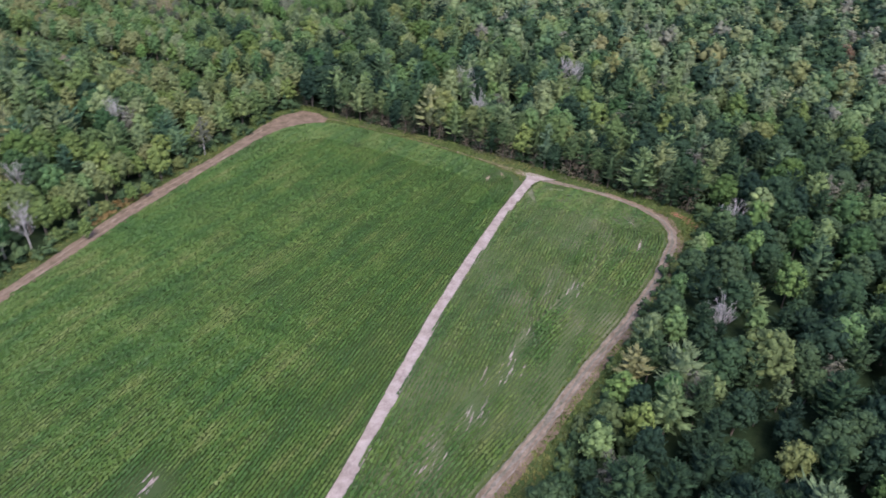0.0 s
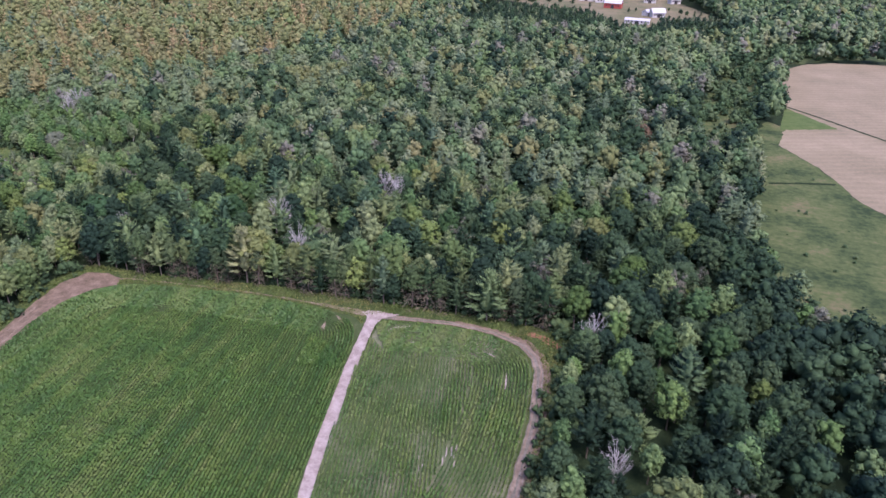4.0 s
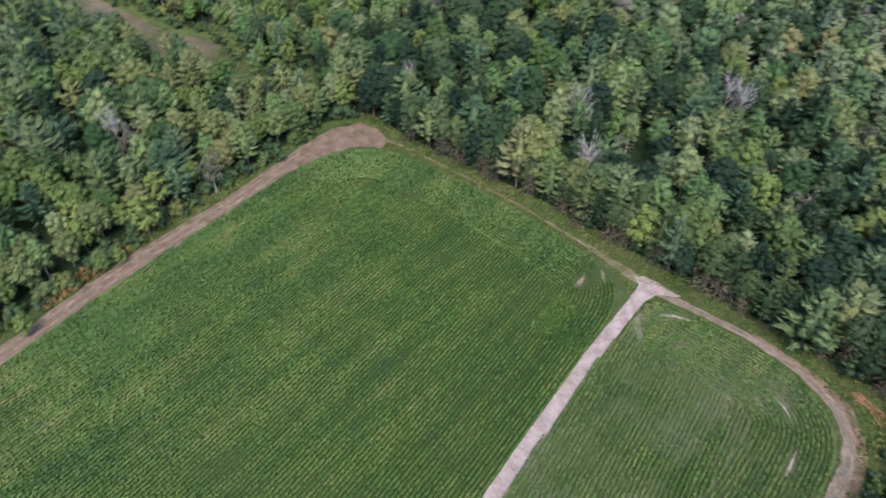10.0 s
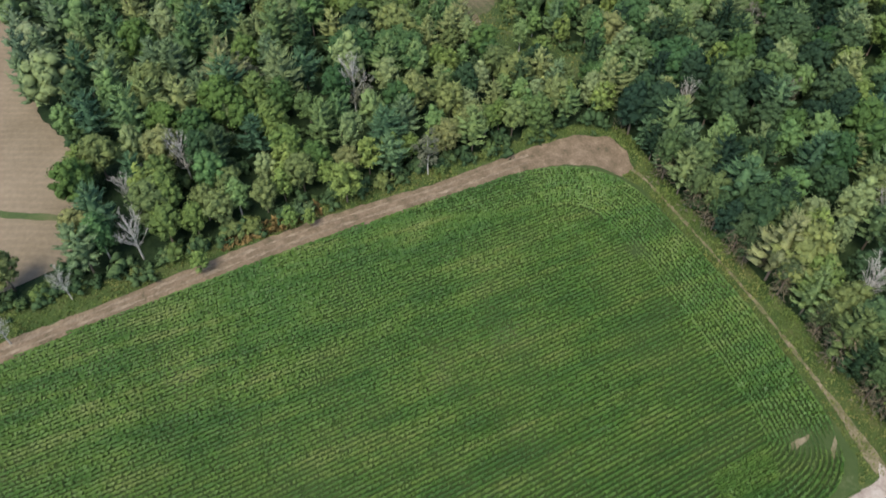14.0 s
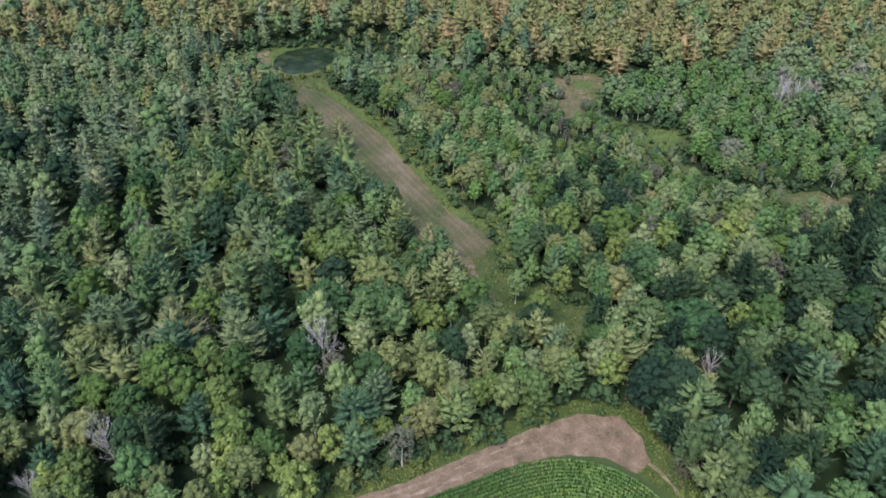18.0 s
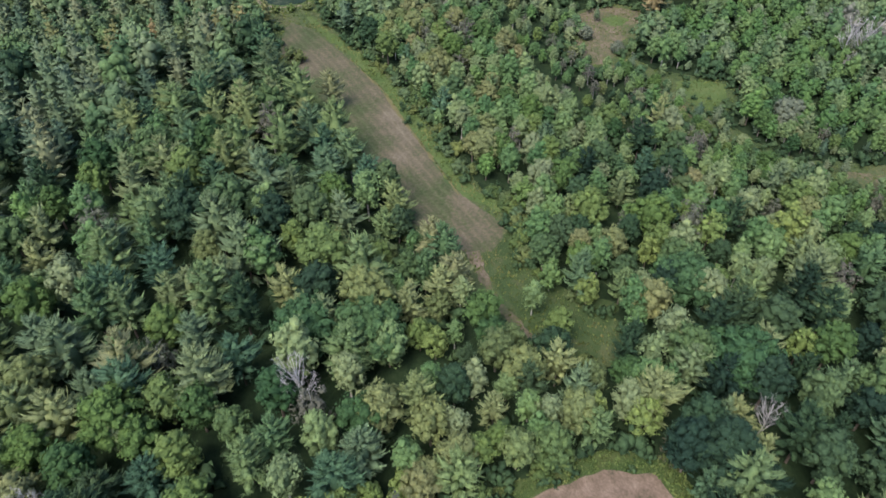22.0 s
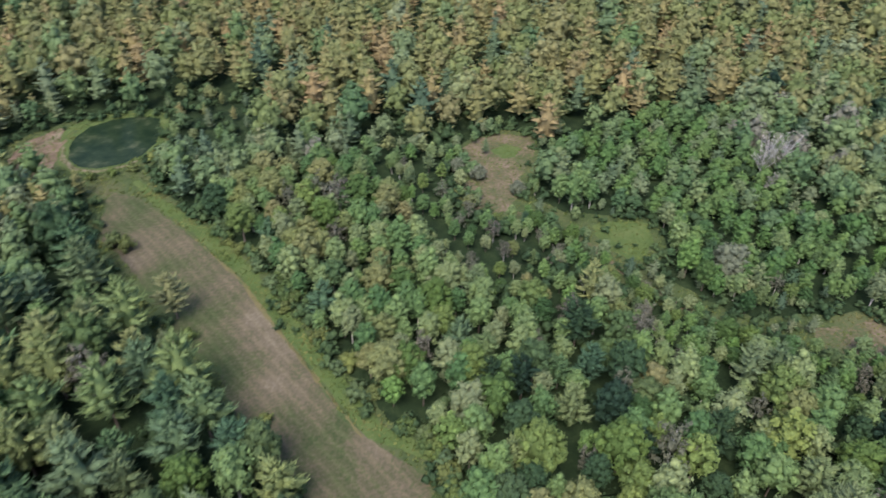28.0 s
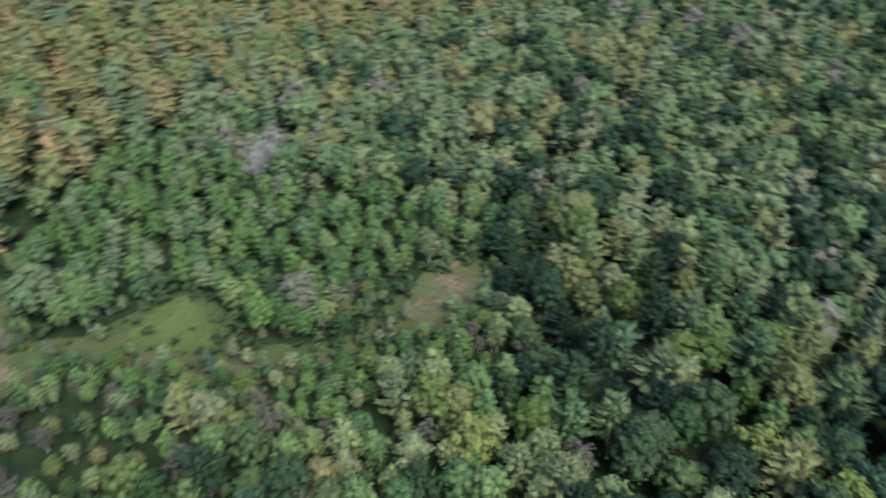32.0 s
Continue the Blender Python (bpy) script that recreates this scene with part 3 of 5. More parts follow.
CREEK = [(84, 150), (100, 150), (112, 185), (126, 250), (136, 300), (150, 345), (190, 375), (300, 385), (300, 420), (170, 410), (128, 350), (108, 290), (92, 220)]
HAMLET = [(-120, 640), (-90, 572), (-45, 545), (-12, 522), (20, 506), (48, 452), (70, 452), (80, 490), (112, 500), (128, 512), (118, 540), (96, 600), (90, 680), (-60, 700)]

# ---- ground ----
bm = bmesh.new()
rim = [(-3000, -3000), (3000, -3000), (3000, 3000), (-3000, 3000)]
bm.faces.new([bm.verts.new((x, y, 0)) for x, y in rim])
bmesh.ops.subdivide_edges(bm, edges=list(bm.edges), cuts=40, use_grid_fill=True)
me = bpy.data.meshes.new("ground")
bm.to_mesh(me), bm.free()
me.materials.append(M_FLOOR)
tagged(new("ground", me), "leaf-littered forest floor, darkened with the shade under the trees", "ground", kind="structure")
sheet("verge", FARM, 0.03, M_GRASS, "rough green and straw grass along the field edges", "grass", 0.8)
sheet("field_soil", WEST_CORN, 0.06, M_FIELD_SHADE, "soil of the larger field, darkened with the shade between its rows", "soil", 0.2)
M_FIELD_B = soil("sandy_field_soil", [(0.3, (0.046, 0.078, 0.028)), (0.50, (0.072, 0.100, 0.044)), (0.62, (0.15, 0.155, 0.10)), (0.76, (0.32, 0.30, 0.245))], 0.05, 0.9)
sheet("field_soil", EAST_CORN, 0.06, M_FIELD_B, "pale sandy soil under thin rows of the smaller field", "soil", 0.2)
sheet("dirt_lane", LANE_OUT + LANE_IN[::-1], 0.09, M_LANE, "brown dirt farm lane beside the field, widening at its corner", "lane", 0.45, 1.0)
sheet("sandy_lane", band([(x + 0.35, y) for x, y in MID_LANE], [2.7] * 9 + [4.6]), 0.12, M_SAND, "pale sandy lane between the two fields", "lane", 0.13, 0.6)
sheet("gravel_lane", band(EAST_LANE, [2.2] * 8 + [2.0] * 2 + [1.5, 1.3, 1.9, 2.6]), 0.10, M_GRAVEL, "worn grey-tan lane curving round the smaller field", "lane", 0.28, 0.9)
sheet("lane_shoulder", band([(x + 0.9, y + 0.5) for x, y in EAST_LANE[:12]], [3.6] * 8 + [3.4, 3.2, 2.6, 1.6]), 0.08, M_LANE, "brown dirt shoulder of the curving lane", "lane", 0.5, 0.9)
for off in (-0.55, 0.6):
    left = band(EAST_LANE, [2 * abs(off)] * len(EAST_LANE))
    line = left[:len(EAST_LANE)] if off < 0 else left[len(EAST_LANE):][::-1]
    sheet("wheel_rut", band(line, 0.55), 0.125, M_RUTS, "pale wheel rut worn into the curving lane", "rut", 0.3, 0.7)
sheet("lane_fan", [(-3.4, 2.6), (-1.8, 3.6), (2, 3.9), (6.4, 3.9), (5.6, 2.9), (2.6, 0.6), (1.9, -3), (-0.9, -3), (-1.0, 0.6)], 0.135, M_SAND, "pale sandy fan where the two lanes meet", "lane", 0.4, 0.6)
sheet("field_track", band(NORTH_TRACK, [1.2, 0.7, 0.5, 0.6, 0.8, 2.6]), 0.08, M_TRACK, "faint dirt track along the northern field edge", "lane", 0.35, 0.7)
sheet("clearing_grass", STRIP, 0.03, M_GLADE, "green grass round the mown clearing and pond", "grass", 1.2)
sheet("mown_strip", MOWN, 0.06, M_MOWN, "brown mown clearing with pale swath lines", "clearing", 0.9)
sheet("mown_track", band([(-141.5, -8.8), (-135, -9.2), (-129, -9.6), (-122, -8.2), (-116, -6.4), (-111, -4.5)], [3.0, 2.0, 1.5, 1.8, 1.8, 0.8]), 0.07, M_BARE, "narrow brown track at the end of the mown clearing", "path", 0.5, 0.8)
sheet("grass_tail", [(-140, -6), (-146, 1), (-138, 2.6), (-130, 2), (-122, 8), (-119, 14), (-114, 8), (-107, 2), (-105, -3), (-112, -4), (-122, -6.4), (-130, -8)], 0.05, M_TAIL_SHADE, "green grass at the end of the mown clearing, shade put into its colour", "grass", 0.7, 1.2)
sheet("bright_grass", band([(-151, 3.0), (-160, -3.2), (-180.2, -5.4), (-194.5, -7.2), (-211.7, -8.8), (-233.6, -14.0), (-254, -20.6), (-263, -22.4)], [2.4, 3.6, 3.8, 3.6, 3.6, 3.4, 2.6, 2.0]), 0.08, M_BRIGHT, "band of fresh green grass beside the mown clearing", "grass", 0.5, 1.0)
sheet("weed_band", band([(-160, -5.6), (-180.2, -7.8), (-194.5, -9.5), (-211.7, -11.1), (-233.6, -16.4)], [0.4, 0.6, 0.5, 0.6, 0.3]), 0.10, M_WEEDLINE, "thin ochre line of dry weeds along the mown clearing", "weeds", 0.5, 1.0)
sheet("glade", GLADE, 0.04, M_GLADE, "winding grassy glade with bare patches", "clearing", 1.2)
sheet("stubble_field", WEST_FIELD, 0.05, M_TAN, "tan stubble field with curved swath lines", "field", 1.0)
sheet("stubble_field", FAR_FIELD, 0.05, M_TAN, "far tan field beyond the woods", "field", 1.0)
sheet("grass_strip", band([(-130, -150), (-112, -135), (-103.7, -122.5), (-100.1, -114.1), (-96.3, -106.8)], [2.2, 2.0, 1.8, 1.6, 1.2]), 0.08, M_GLADE, "dark grass strip across the stubble field", "grass", 0.4)
sheet("hay_field", EAST_FIELD, 0.06, M_HAY, "pale cut hay field", "field", 1.0, 3.0)
sheet("meadow", MEADOW, 0.04, M_MEADOW, "wet green meadow beside the hay field", "meadow", 2.0, 3.0)
sheet("creek_bed", CREEK, 0.03, M_MEADOW, "brushy green creek hollow", "meadow", 3.0, 4.0)
sheet("hamlet_ground", HAMLET, 0.05, M_YARD, "dry green grass round the far farm buildings", "field", 3.0, 5.0)

# ---- crops ----
def tufts(rng, x, y, dx, dy, size, swing):
    """Corn plants: arched leaves to both sides of the row, as quads."""
    n = len(x)
    turn = rng.normal(0, swing, n)
    dx, dy = dx * np.cos(turn) - dy * np.sin(turn), dx * np.sin(turn) + dy * np.cos(turn)
    along = np.stack([dx, dy, 0 * dx], 1)
    over = np.stack([-dy, dx, 0 * dx], 1)
    base = np.stack([x, y, 0 * x], 1) + over * rng.normal(0, 0.022, (n, 1))
    verts = []
    for side in (-1, 1):
        h, w, l = (size * rng.uniform(a, b, n) for a, b in ((0.90, 1.08), (0.22, 0.34), (0.20, 0.30)))
        bend = rng.normal(0, 0.08, (n, 1)) * along
        top = base + (0, 0, 0.08) + np.stack([0 * h, 0 * h, h], 1)
        tip = base + over * (side * w)[:, None] + bend + np.stack([0 * h, 0 * h, h * rng.uniform(0.5, 0.85, n)], 1)
        a = along * l[:, None]
        verts.append(np.stack([top - a, top + a, tip + a * 0.3, tip - a * 0.4], 1))
    return np.concatenate(verts).reshape(-1, 3), np.arange(8 * n).reshape(-1, 4)


def corn_rows(name, label, lines, poly, thin, step, seed, swing):
    """A field of corn whose rows are parts; lines of points along which the plants stand."""
    rng = np.random.default_rng(seed)
    field = tagged(new(name), label, "crop field")
    for line in lines:
        p = np.array(line, float)
        d = np.diff(p, axis=0)
        far = np.r_[0, np.cumsum(np.hypot(*d.T))]
        at = np.arange(0.2, far[-1], step)
        at = at + rng.normal(0, 0.08, len(at))
        x, y = np.interp(at, far, p[:, 0]), np.interp(at, far, p[:, 1])
        k = np.clip(np.searchsorted(far, at) - 1, 0, len(d) - 1)
        way = d[k] / np.hypot(*d[k].T)[:, None]
        size = thin(x, y) * rng.uniform(0.85, 1.1, len(x))
        keep = inside(x, y, poly) & (size > 0.28)
        if keep.sum() < 8:
            continue
        v, f = tufts(rng, x[keep], y[keep], way[keep, 0], way[keep, 1], size[keep], swing)
        part("corn_row", mesh_of("corn_row", v, f, M_CORN), field)


def patchy(x, y, scale, seed):
    return np.array([noise.noise((a * scale, b * scale, seed)) for a, b in zip(x, y)])


def headland(edge, count, gap=0.76, first=0.5):
    """Lines that follow an edge at growing distances to its left side."""
    out = []
    fine = []
    for (ax, ay), (bx, by) in zip(edge, edge[1:]):
        n = max(1, int(math.hypot(bx - ax, by - ay) / 1.5))
        fine += [(ax + (bx - ax) * k / n, ay + (by - ay) * k / n) for k in range(n)]
    fine = np.array(fine + [edge[-1]])
    for _ in range(6):
        fine[1:-1] = (fine[:-2] + 2 * fine[1:-1] + fine[2:]) / 4
    d = np.gradient(fine, axis=0)
    d /= np.hypot(*d.T)[:, None]
    for k in range(count):
        out.append(fine + np.stack([-d[:, 1], d[:, 0]], 1) * (first + k * gap))
    return out


PALE_ARCS = [[(5.6, -5.0), (6.4, -3.0), (8.0, -1.7), (10.8, -0.5)], [(9.4, -7.4), (10.2, -5.4), (11.6, -4.5), (14.4, -4.3)], [(12.0, -8.6), (13.0, -7.2), (14.6, -6.6)], [(30.2, -6.2), (32.2, -6.9), (33.8, -8.2)], [(28.0, -8.8), (29.2, -9.2), (30.0, -10.2)], [(37.2, -13), (37.8, -16.5), (38.0, -19)]]


def west_thin(x, y):
    size = 1.0 + 0.22 * patchy(x, y, 0.045, 3.1) + 0.18 * patchy(x, y, 0.16, 8.2)
    for cx, cy, r in ((-8.3, -2.2, 2.2), (-10.4, -6.4, 1.9), (-53, -10.5, 2.0), (-5.7, -129, 4.0)):
        size -= 0.75 * np.exp(-(((x - cx) ** 2 + (y - cy) ** 2) / r**2))
    return size


def east_thin(x, y):
    size = 0.95 + 0.28 * patchy(x, y, 0.06, 5.5) + 0.25 * patchy(x, y, 0.22, 1.7)
    for cx, cy, lx, ly in ((28.4, -62, 1.0, 3.5), (29.6, -72, 1.2, 6), (30.4, -43.2, 1.2, 4), (26, -46, 1.0, 4), (29.6, -88, 1.2, 5), (28.6, -98, 1.4, 5), (37, -62, 1.5, 8)):
        size -= 0.55 * np.exp(-((x - cx + 0.17 * (y - cy)) / lx) ** 2 - ((y - cy) / ly) ** 2)
    size += 0.35 * np.exp(-(((x - 26.8 + 0.06 * (y + 20)) / 0.9) ** 2) - ((y + 22) / 15) ** 2)
    for arc in PALE_ARCS:
        size -= 0.5 * np.exp(-((off_line(x, y, arc) / 0.5) ** 2))
    return size


lines = headland([(1.2, -22), (0.1, -12), (-2.0, -5), (-6, -0.6), (-17.5, 1.1), (-34, 1.7), (-51, 0.7), (-66, -1.2), (-72, -3.6), (-76.0, -7.5), (-79.2, -13), (-80.6, -21), (-79.0, -40), (-77.9, -50), (-77.2, -56)], 15)
MAIN = [(-50, -230)] + LANE_IN[1:6] + [(-77.6, -50), (-73.5, -40), (-70.0, -22), (-66.5, -15), (-60, -11.5), (-51, -10.4), (-34, -9.6), (-17.5, -10), (-7, -13), (1.0, -21.8), (4.7, -47.1), (8.3, -67.6), (12.9, -89), (18.7, -115.4), (28.9, -172), (34, -205)]
corn_rows("corn_field", "green corn on the headland round the larger field", lines, WEST_CORN, west_thin, 0.30, 11, 0.6)
ROW = Vector((-0.135, 0.991))
lines = []
for k in range(-70, 90):
    o = Vector((-30 + k * 0.76, -90))
    lines.append([tuple(o - ROW * 84), tuple(o + ROW * 95)])
corn_rows("corn_field", "dense green corn in straight rows with yellowish strips", lines, MAIN, west_thin, 0.30, 12, 0.3)
lines = headland(EAST_EDGE[:-1] + [(3.4, -0.6), (1.6, -2.4)], 17)
corn_rows("corn_field", "thin green corn in rows curving along the lane", lines, EAST_CORN, east_thin, 0.30, 13, 0.8)
inner = headland(EAST_EDGE[:-1], 1, first=13.3)[0]
EAST_MAIN = [tuple(p) for p in inner[::3]] + [(3.0, -8.5)] + EAST_CORN[len(EAST_EDGE):]
ROW = Vector((-0.172, 0.985))
lines = []
for k in range(0, 62):
    o = Vector((9.5 + k * 0.76, -67.6))
    lines.append([tuple(o - ROW * 80), tuple(o + ROW * 75)])
corn_rows("corn_field", "thin green corn over pale sand in straight rows", lines, EAST_MAIN, east_thin, 0.30, 14, 0.8)
sheet("sand_patch", [(-9.3, -0.7), (-8.2, -1.0), (-6.4, -3.0), (-5.2, -4.4), (-6.9, -3.7)], 0.13, M_TRACK, "bare pale soil beside the sandy lane", "soil", 0.35, 0.6)
sheet("sand_patch", [(-11.0, -3.6), (-10.1, -5.0), (-9.5, -8.4), (-10.5, -7.8)], 0.13, M_TRACK, "bare pale soil streak in the corn", "soil", 0.35, 0.6)
streak = np.random.default_rng(17)
for cx, cy, wide, long, count, lab in ((28.6, -61.5, 0.5, 5, 3, "bare sand streak in thin corn"), (29.8, -72, 1.0, 6, 6, "bare sand streak in thin corn"),
                                      (29.6, -87.5, 0.8, 6, 5, "bare sand streak in thin corn"), (28.6, -98.5, 0.9, 6, 5, "bare sand streak in thin corn"), (26.6, -46, 0.5, 4, 3, "bare sand streak in thin corn"), (31, -43.6, 0.6, 4, 3, "bare sand streak in thin corn"), (-5.7, -129, 1.5, 5, 5, "bare soil patch in dense corn")):
    for _ in range(2 * count):
        x, y, l, w = cx + streak.normal() * wide * 1.5, cy + streak.normal() * long * 0.45, long * streak.uniform(0.3, 0.9), streak.uniform(0.12, 0.30)
        sheet("sand_patch", [(x - 0.17 * (k - 0.5) * l * -1, y - (k - 0.5) * l) for k in (0, 0.3, 0.7, 1)] + [(x + w - 0.17 * (k - 0.5) * l * -1, y - (k - 0.5) * l) for k in (0.8, 0.5, 0.2)], 0.14 + 0.004 * _, M_SAND, lab, "soil", 0.25, 0.6)
for arc in PALE_ARCS:
    sheet("sand_patch", band(arc, [0.15] + [0.55] * (len(arc) - 2) + [0.15]), 0.13, M_SAND, "pale arc of bare sand in thin corn", "soil", 0.2, 0.5)
sheet("rusty_patch", [(38.8, 3.6), (43.5, 2.4), (47.5, -0.6), (48.5, 0.6), (45.5, 3.6), (41, 5.2)], 0.07, M_RUSTSOIL, "rust-brown weedy patch beside the lane's bend", "soil", 0.6, 0.8)

# ---- pond ----
water = Nodes("pond_water", 0.22, 0.04)
water.colour(water.ramp(water.noise(water.place(), 0.18, 5.0), [(0.38, (0.010, 0.021, 0.011)), (0.56, (0.019, 0.033, 0.016)), (0.72, (0.060, 0.074, 0.038))]))
water.bump(water.noise(water.place(), 1.5, 3.0), 0.12, 0.05)
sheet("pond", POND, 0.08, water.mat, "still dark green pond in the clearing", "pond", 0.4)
sheet("pond_bank", [((x + 288) * 1.17 - 288, (y + 23) * 1.2 - 23) for x, y in POND], 0.06, M_BRIGHT, "grassy rim round the pond", "bank", 0.8)
sheet("bare_patch", [(-303, -36), (-299, -33.5), (-293.5, -35), (-287, -38.5), (-279, -40), (-268, -46), (-272, -50), (-281, -56), (-292, -50), (-299, -44)], 0.07, M_LANE, "bare pinkish-brown ground beside the pond", "soil", 1.0)
sheet("sand_patch", band([(-301.5, -36), (-298, -37), (-294.5, -40.5), (-292, -44)], [1.0, 1.8, 1.8, 0.8]), 0.09, M_TRACK, "bare pinkish sand beside the pond", "soil", 0.5)
sheet("bright_grass", band([(-294, -36.5), (-300, -33.5), (-303.6, -28), (-304.6, -20), (-302, -11), (-295.5, -6.4)], [1.2, 2.6, 3.2, 3.2, 2.8, 1.6]), 0.075, M_BRIGHT, "fresh green bank behind the pond", "grass", 0.6)
sheet("pond_rim", band([(-291, -36.2), (-284, -37.4), (-277, -35.6), (-272.6, -31), (-271.8, -24), (-274, -17.5)], [0.5, 1.3, 1.4, 1.3, 1.0, 0.4]), 0.085, M_TRACK, "pale muddy waterline at the pond", "bank", 0.3, 0.8)
sheet("bare_patch", [(-236.5, 60), (-239.5, 67), (-238.5, 75), (-233, 81.5), (-226, 77.5), (-220, 70), (-211, 62.5), (-205, 56), (-205, 49), (-212, 47), (-218, 49), (-224, 56)], 0.06, M_BARE, "bare brown soil ringing a grassy glade", "soil", 2.2, 2.5)
sheet("bright_grass", [(-232, 66.5), (-233, 72), (-228.5, 74.5), (-225.5, 70.5), (-226.5, 67)], 0.07, M_BRIGHT, "bright green grass in the glade", "grass", 0.6)
sheet("bright_grass", [(-190, 68), (-188.5, 75), (-184, 80.5), (-178, 76.5), (-173, 69), (-180, 65.5)], 0.07, M_BRIGHT, "bright green grass in the glade", "grass", 0.9)
sheet("bare_patch", [(-141, 83), (-137.5, 90), (-135.5, 100), (-131, 103.5), (-128, 96), (-127, 88.5), (-134, 81.5)], 0.07, M_BARE, "bare brown clearing among young trees", "soil", 0.7)
sheet("glade_path", band([(-207, 53), (-196, 59.5), (-183, 62.8), (-170, 63), (-156, 66.5), (-147, 70.5), (-139, 79)], 1.8), 0.08, M_BARE, "brown trodden path along the glade", "path", 0.5)
sheet("bright_grass", [(127.5, 202), (136, 243), (154, 211)], 0.1, M_BRIGHT, "green triangle in the hay field", "grass", 0.6)
sheet("ditch", band([(133, 250), (150, 228), (165, 207), (200, 160)], 1.6), 0.12, M_FLOOR, "dark ditch across the hay field", "ditch", 0.4)
sheet("ditch", band([(112.7, 129.5), (125, 133), (137.6, 135.4)], 1.6), 0.12, M_FLOOR, "dark ditch in the meadow", "ditch", 0.5)

# ---- trees ----
def tree_kit(name, label, category, trunk, crown, crown_name="crown", skirt=None):
    root = tagged(new(name), label, category)
    part("trunk", trunk, root)
    part(crown_name, crown, root)
    if skirt:
        tagged(part("dry_wood", skirt, root, "dry brown lower boughs"), kind="stuff")
    return root


def leafy(shape, material):
    return mesh_of("crown", *shape, material, smooth=True)


def kits():
    """Trees to copy, each kind in several shapes."""
    out = {}
    rng = np.random.default_rng(5)
    out["oak"] = [dict(name="ash_tree" if wide > 4.3 else "oak_tree", high=14, trunk=mesh_of("trunk", *trunk_of(rng, 10.5, 0.24, 5, 2.6), M_BARK), crown=leafy(puff_crown(rng, 14, 14 * low, wide, clumps, 22, 0.35, top=0.5), M_OAK))
                  for low, wide, clumps in ((0.12, 3.8, 36), (0.14, 4.3, 42), (0.10, 3.3, 32), (0.12, 5.0, 48), (0.16, 3.8, 34))]
    out["poplar"] = [dict(name="birch_tree" if k == 1 else "aspen_tree" if k == 3 else "poplar_tree", high=12, trunk=mesh_of("trunk", *trunk_of(rng, 10.4, 0.15, 4, 1.2), M_BIRCH if k in (1, 3) else M_BARK), crown=leafy(puff_crown(rng, 12, 12 * low, wide, clumps, 19, 0.28, top=0.5, airy=airy), M_POP))
                     for k, (low, wide, clumps, airy) in enumerate(((0.08, 2.6, 27, 0.2), (0.10, 2.2, 24, 0.5), (0.06, 3.0, 30, 0.1), (0.12, 2.5, 26, 0.6)))]
    out["pine"] = [dict(name="red_pine" if whorls < 7 else "white_pine", high=16, trunk=mesh_of("trunk", *trunk_of(rng, 15.2, 0.22, 5, 1.8), M_BARK), crown=leafy(plume_crown(rng, 16, 16 * low, wide, whorls, boughs, 16, cone=2.1), M_PINE))
                   for low, wide, whorls, boughs in ((0.20, 5.2, 7, 6), (0.24, 4.8, 6, 7), (0.16, 5.6, 8, 6), (0.26, 5.2, 6, 7), (0.18, 4.4, 8, 6))]
    # Pine crowns again, in the needle colour that carries the low sun.
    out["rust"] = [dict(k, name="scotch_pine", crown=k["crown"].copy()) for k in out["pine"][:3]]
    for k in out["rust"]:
        k["crown"].materials[0] = M_SUNLIT_RUST
    out["pale"] = [dict(k, name="young_pine", crown=k["crown"].copy()) for k in out["pine"][:2]]
    for k in out["pale"]:
        k["crown"].materials[0] = M_PALE
    # Oak and pine crowns again, in the leaf colour darkened as shade.
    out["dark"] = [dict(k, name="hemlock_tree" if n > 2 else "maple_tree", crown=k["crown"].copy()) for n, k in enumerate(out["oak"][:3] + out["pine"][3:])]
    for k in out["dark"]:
        k["crown"].materials[0] = M_DARK_SHADE
    out["gold"] = [dict(k, name="beech_tree", crown=k["crown"].copy()) for k in out["oak"][:2]]
    for k in out["gold"]:
        k["crown"].materials[0] = M_GOLD
    out["grey"] = [dict(name="alder_tree", high=11, trunk=mesh_of("trunk", *trunk_of(rng, 9.6, 0.13, 6, 1.6), M_DEAD), crown=leafy(puff_crown(rng, 11, 1.6, wide, 30, 28, 0.2, core=0.25, airy=1.2), M_GREY)) for wide in (2.5, 3.0)]
    out["lime"] = [dict(name="young_maple", high=10, trunk=mesh_of("trunk", *trunk_of(rng, 8.2, 0.13, 5, 1.6), M_BARK), crown=leafy(puff_crown(rng, 10, 10 * low, wide, 24, 28, 0.28, core=0.4, airy=0.5), M_LIME)) for low, wide in ((0.08, 2.8), (0.12, 2.4))]
    out["shrub"] = [dict(name="shrub", high=3, trunk=mesh_of("trunk", *trunk_of(rng, 1.8, 0.08, 3, 0.7), M_BARK), crown=leafy(puff_crown(rng, 3, 0.1, wide, 9, 16, 0.24, top=0.65), M_BUSH)) for wide in (1.7, 2.2, 1.4)]
    out["fresh"] = [dict(name="young_aspen", high=9, trunk=mesh_of("trunk", *trunk_of(rng, 8, 0.1, 4, 0.8), M_BIRCH), crown=leafy(puff_crown(rng, 9, 0.5, wide, 24, 20, 0.24, top=0.62, airy=0.3), M_FRESH)) for wide in (1.9, 2.3)]
    out["great"] = [dict(name="great_oak", high=14, trunk=mesh_of("trunk", *trunk_of(rng, 10.5, 0.4, 7, 4.0), M_BARK), crown=leafy(puff_crown(rng, 14, 1.6, wide, 62, 34, 0.34, top=0.55), M_GREAT)) for wide in (6.6, 5.8)]
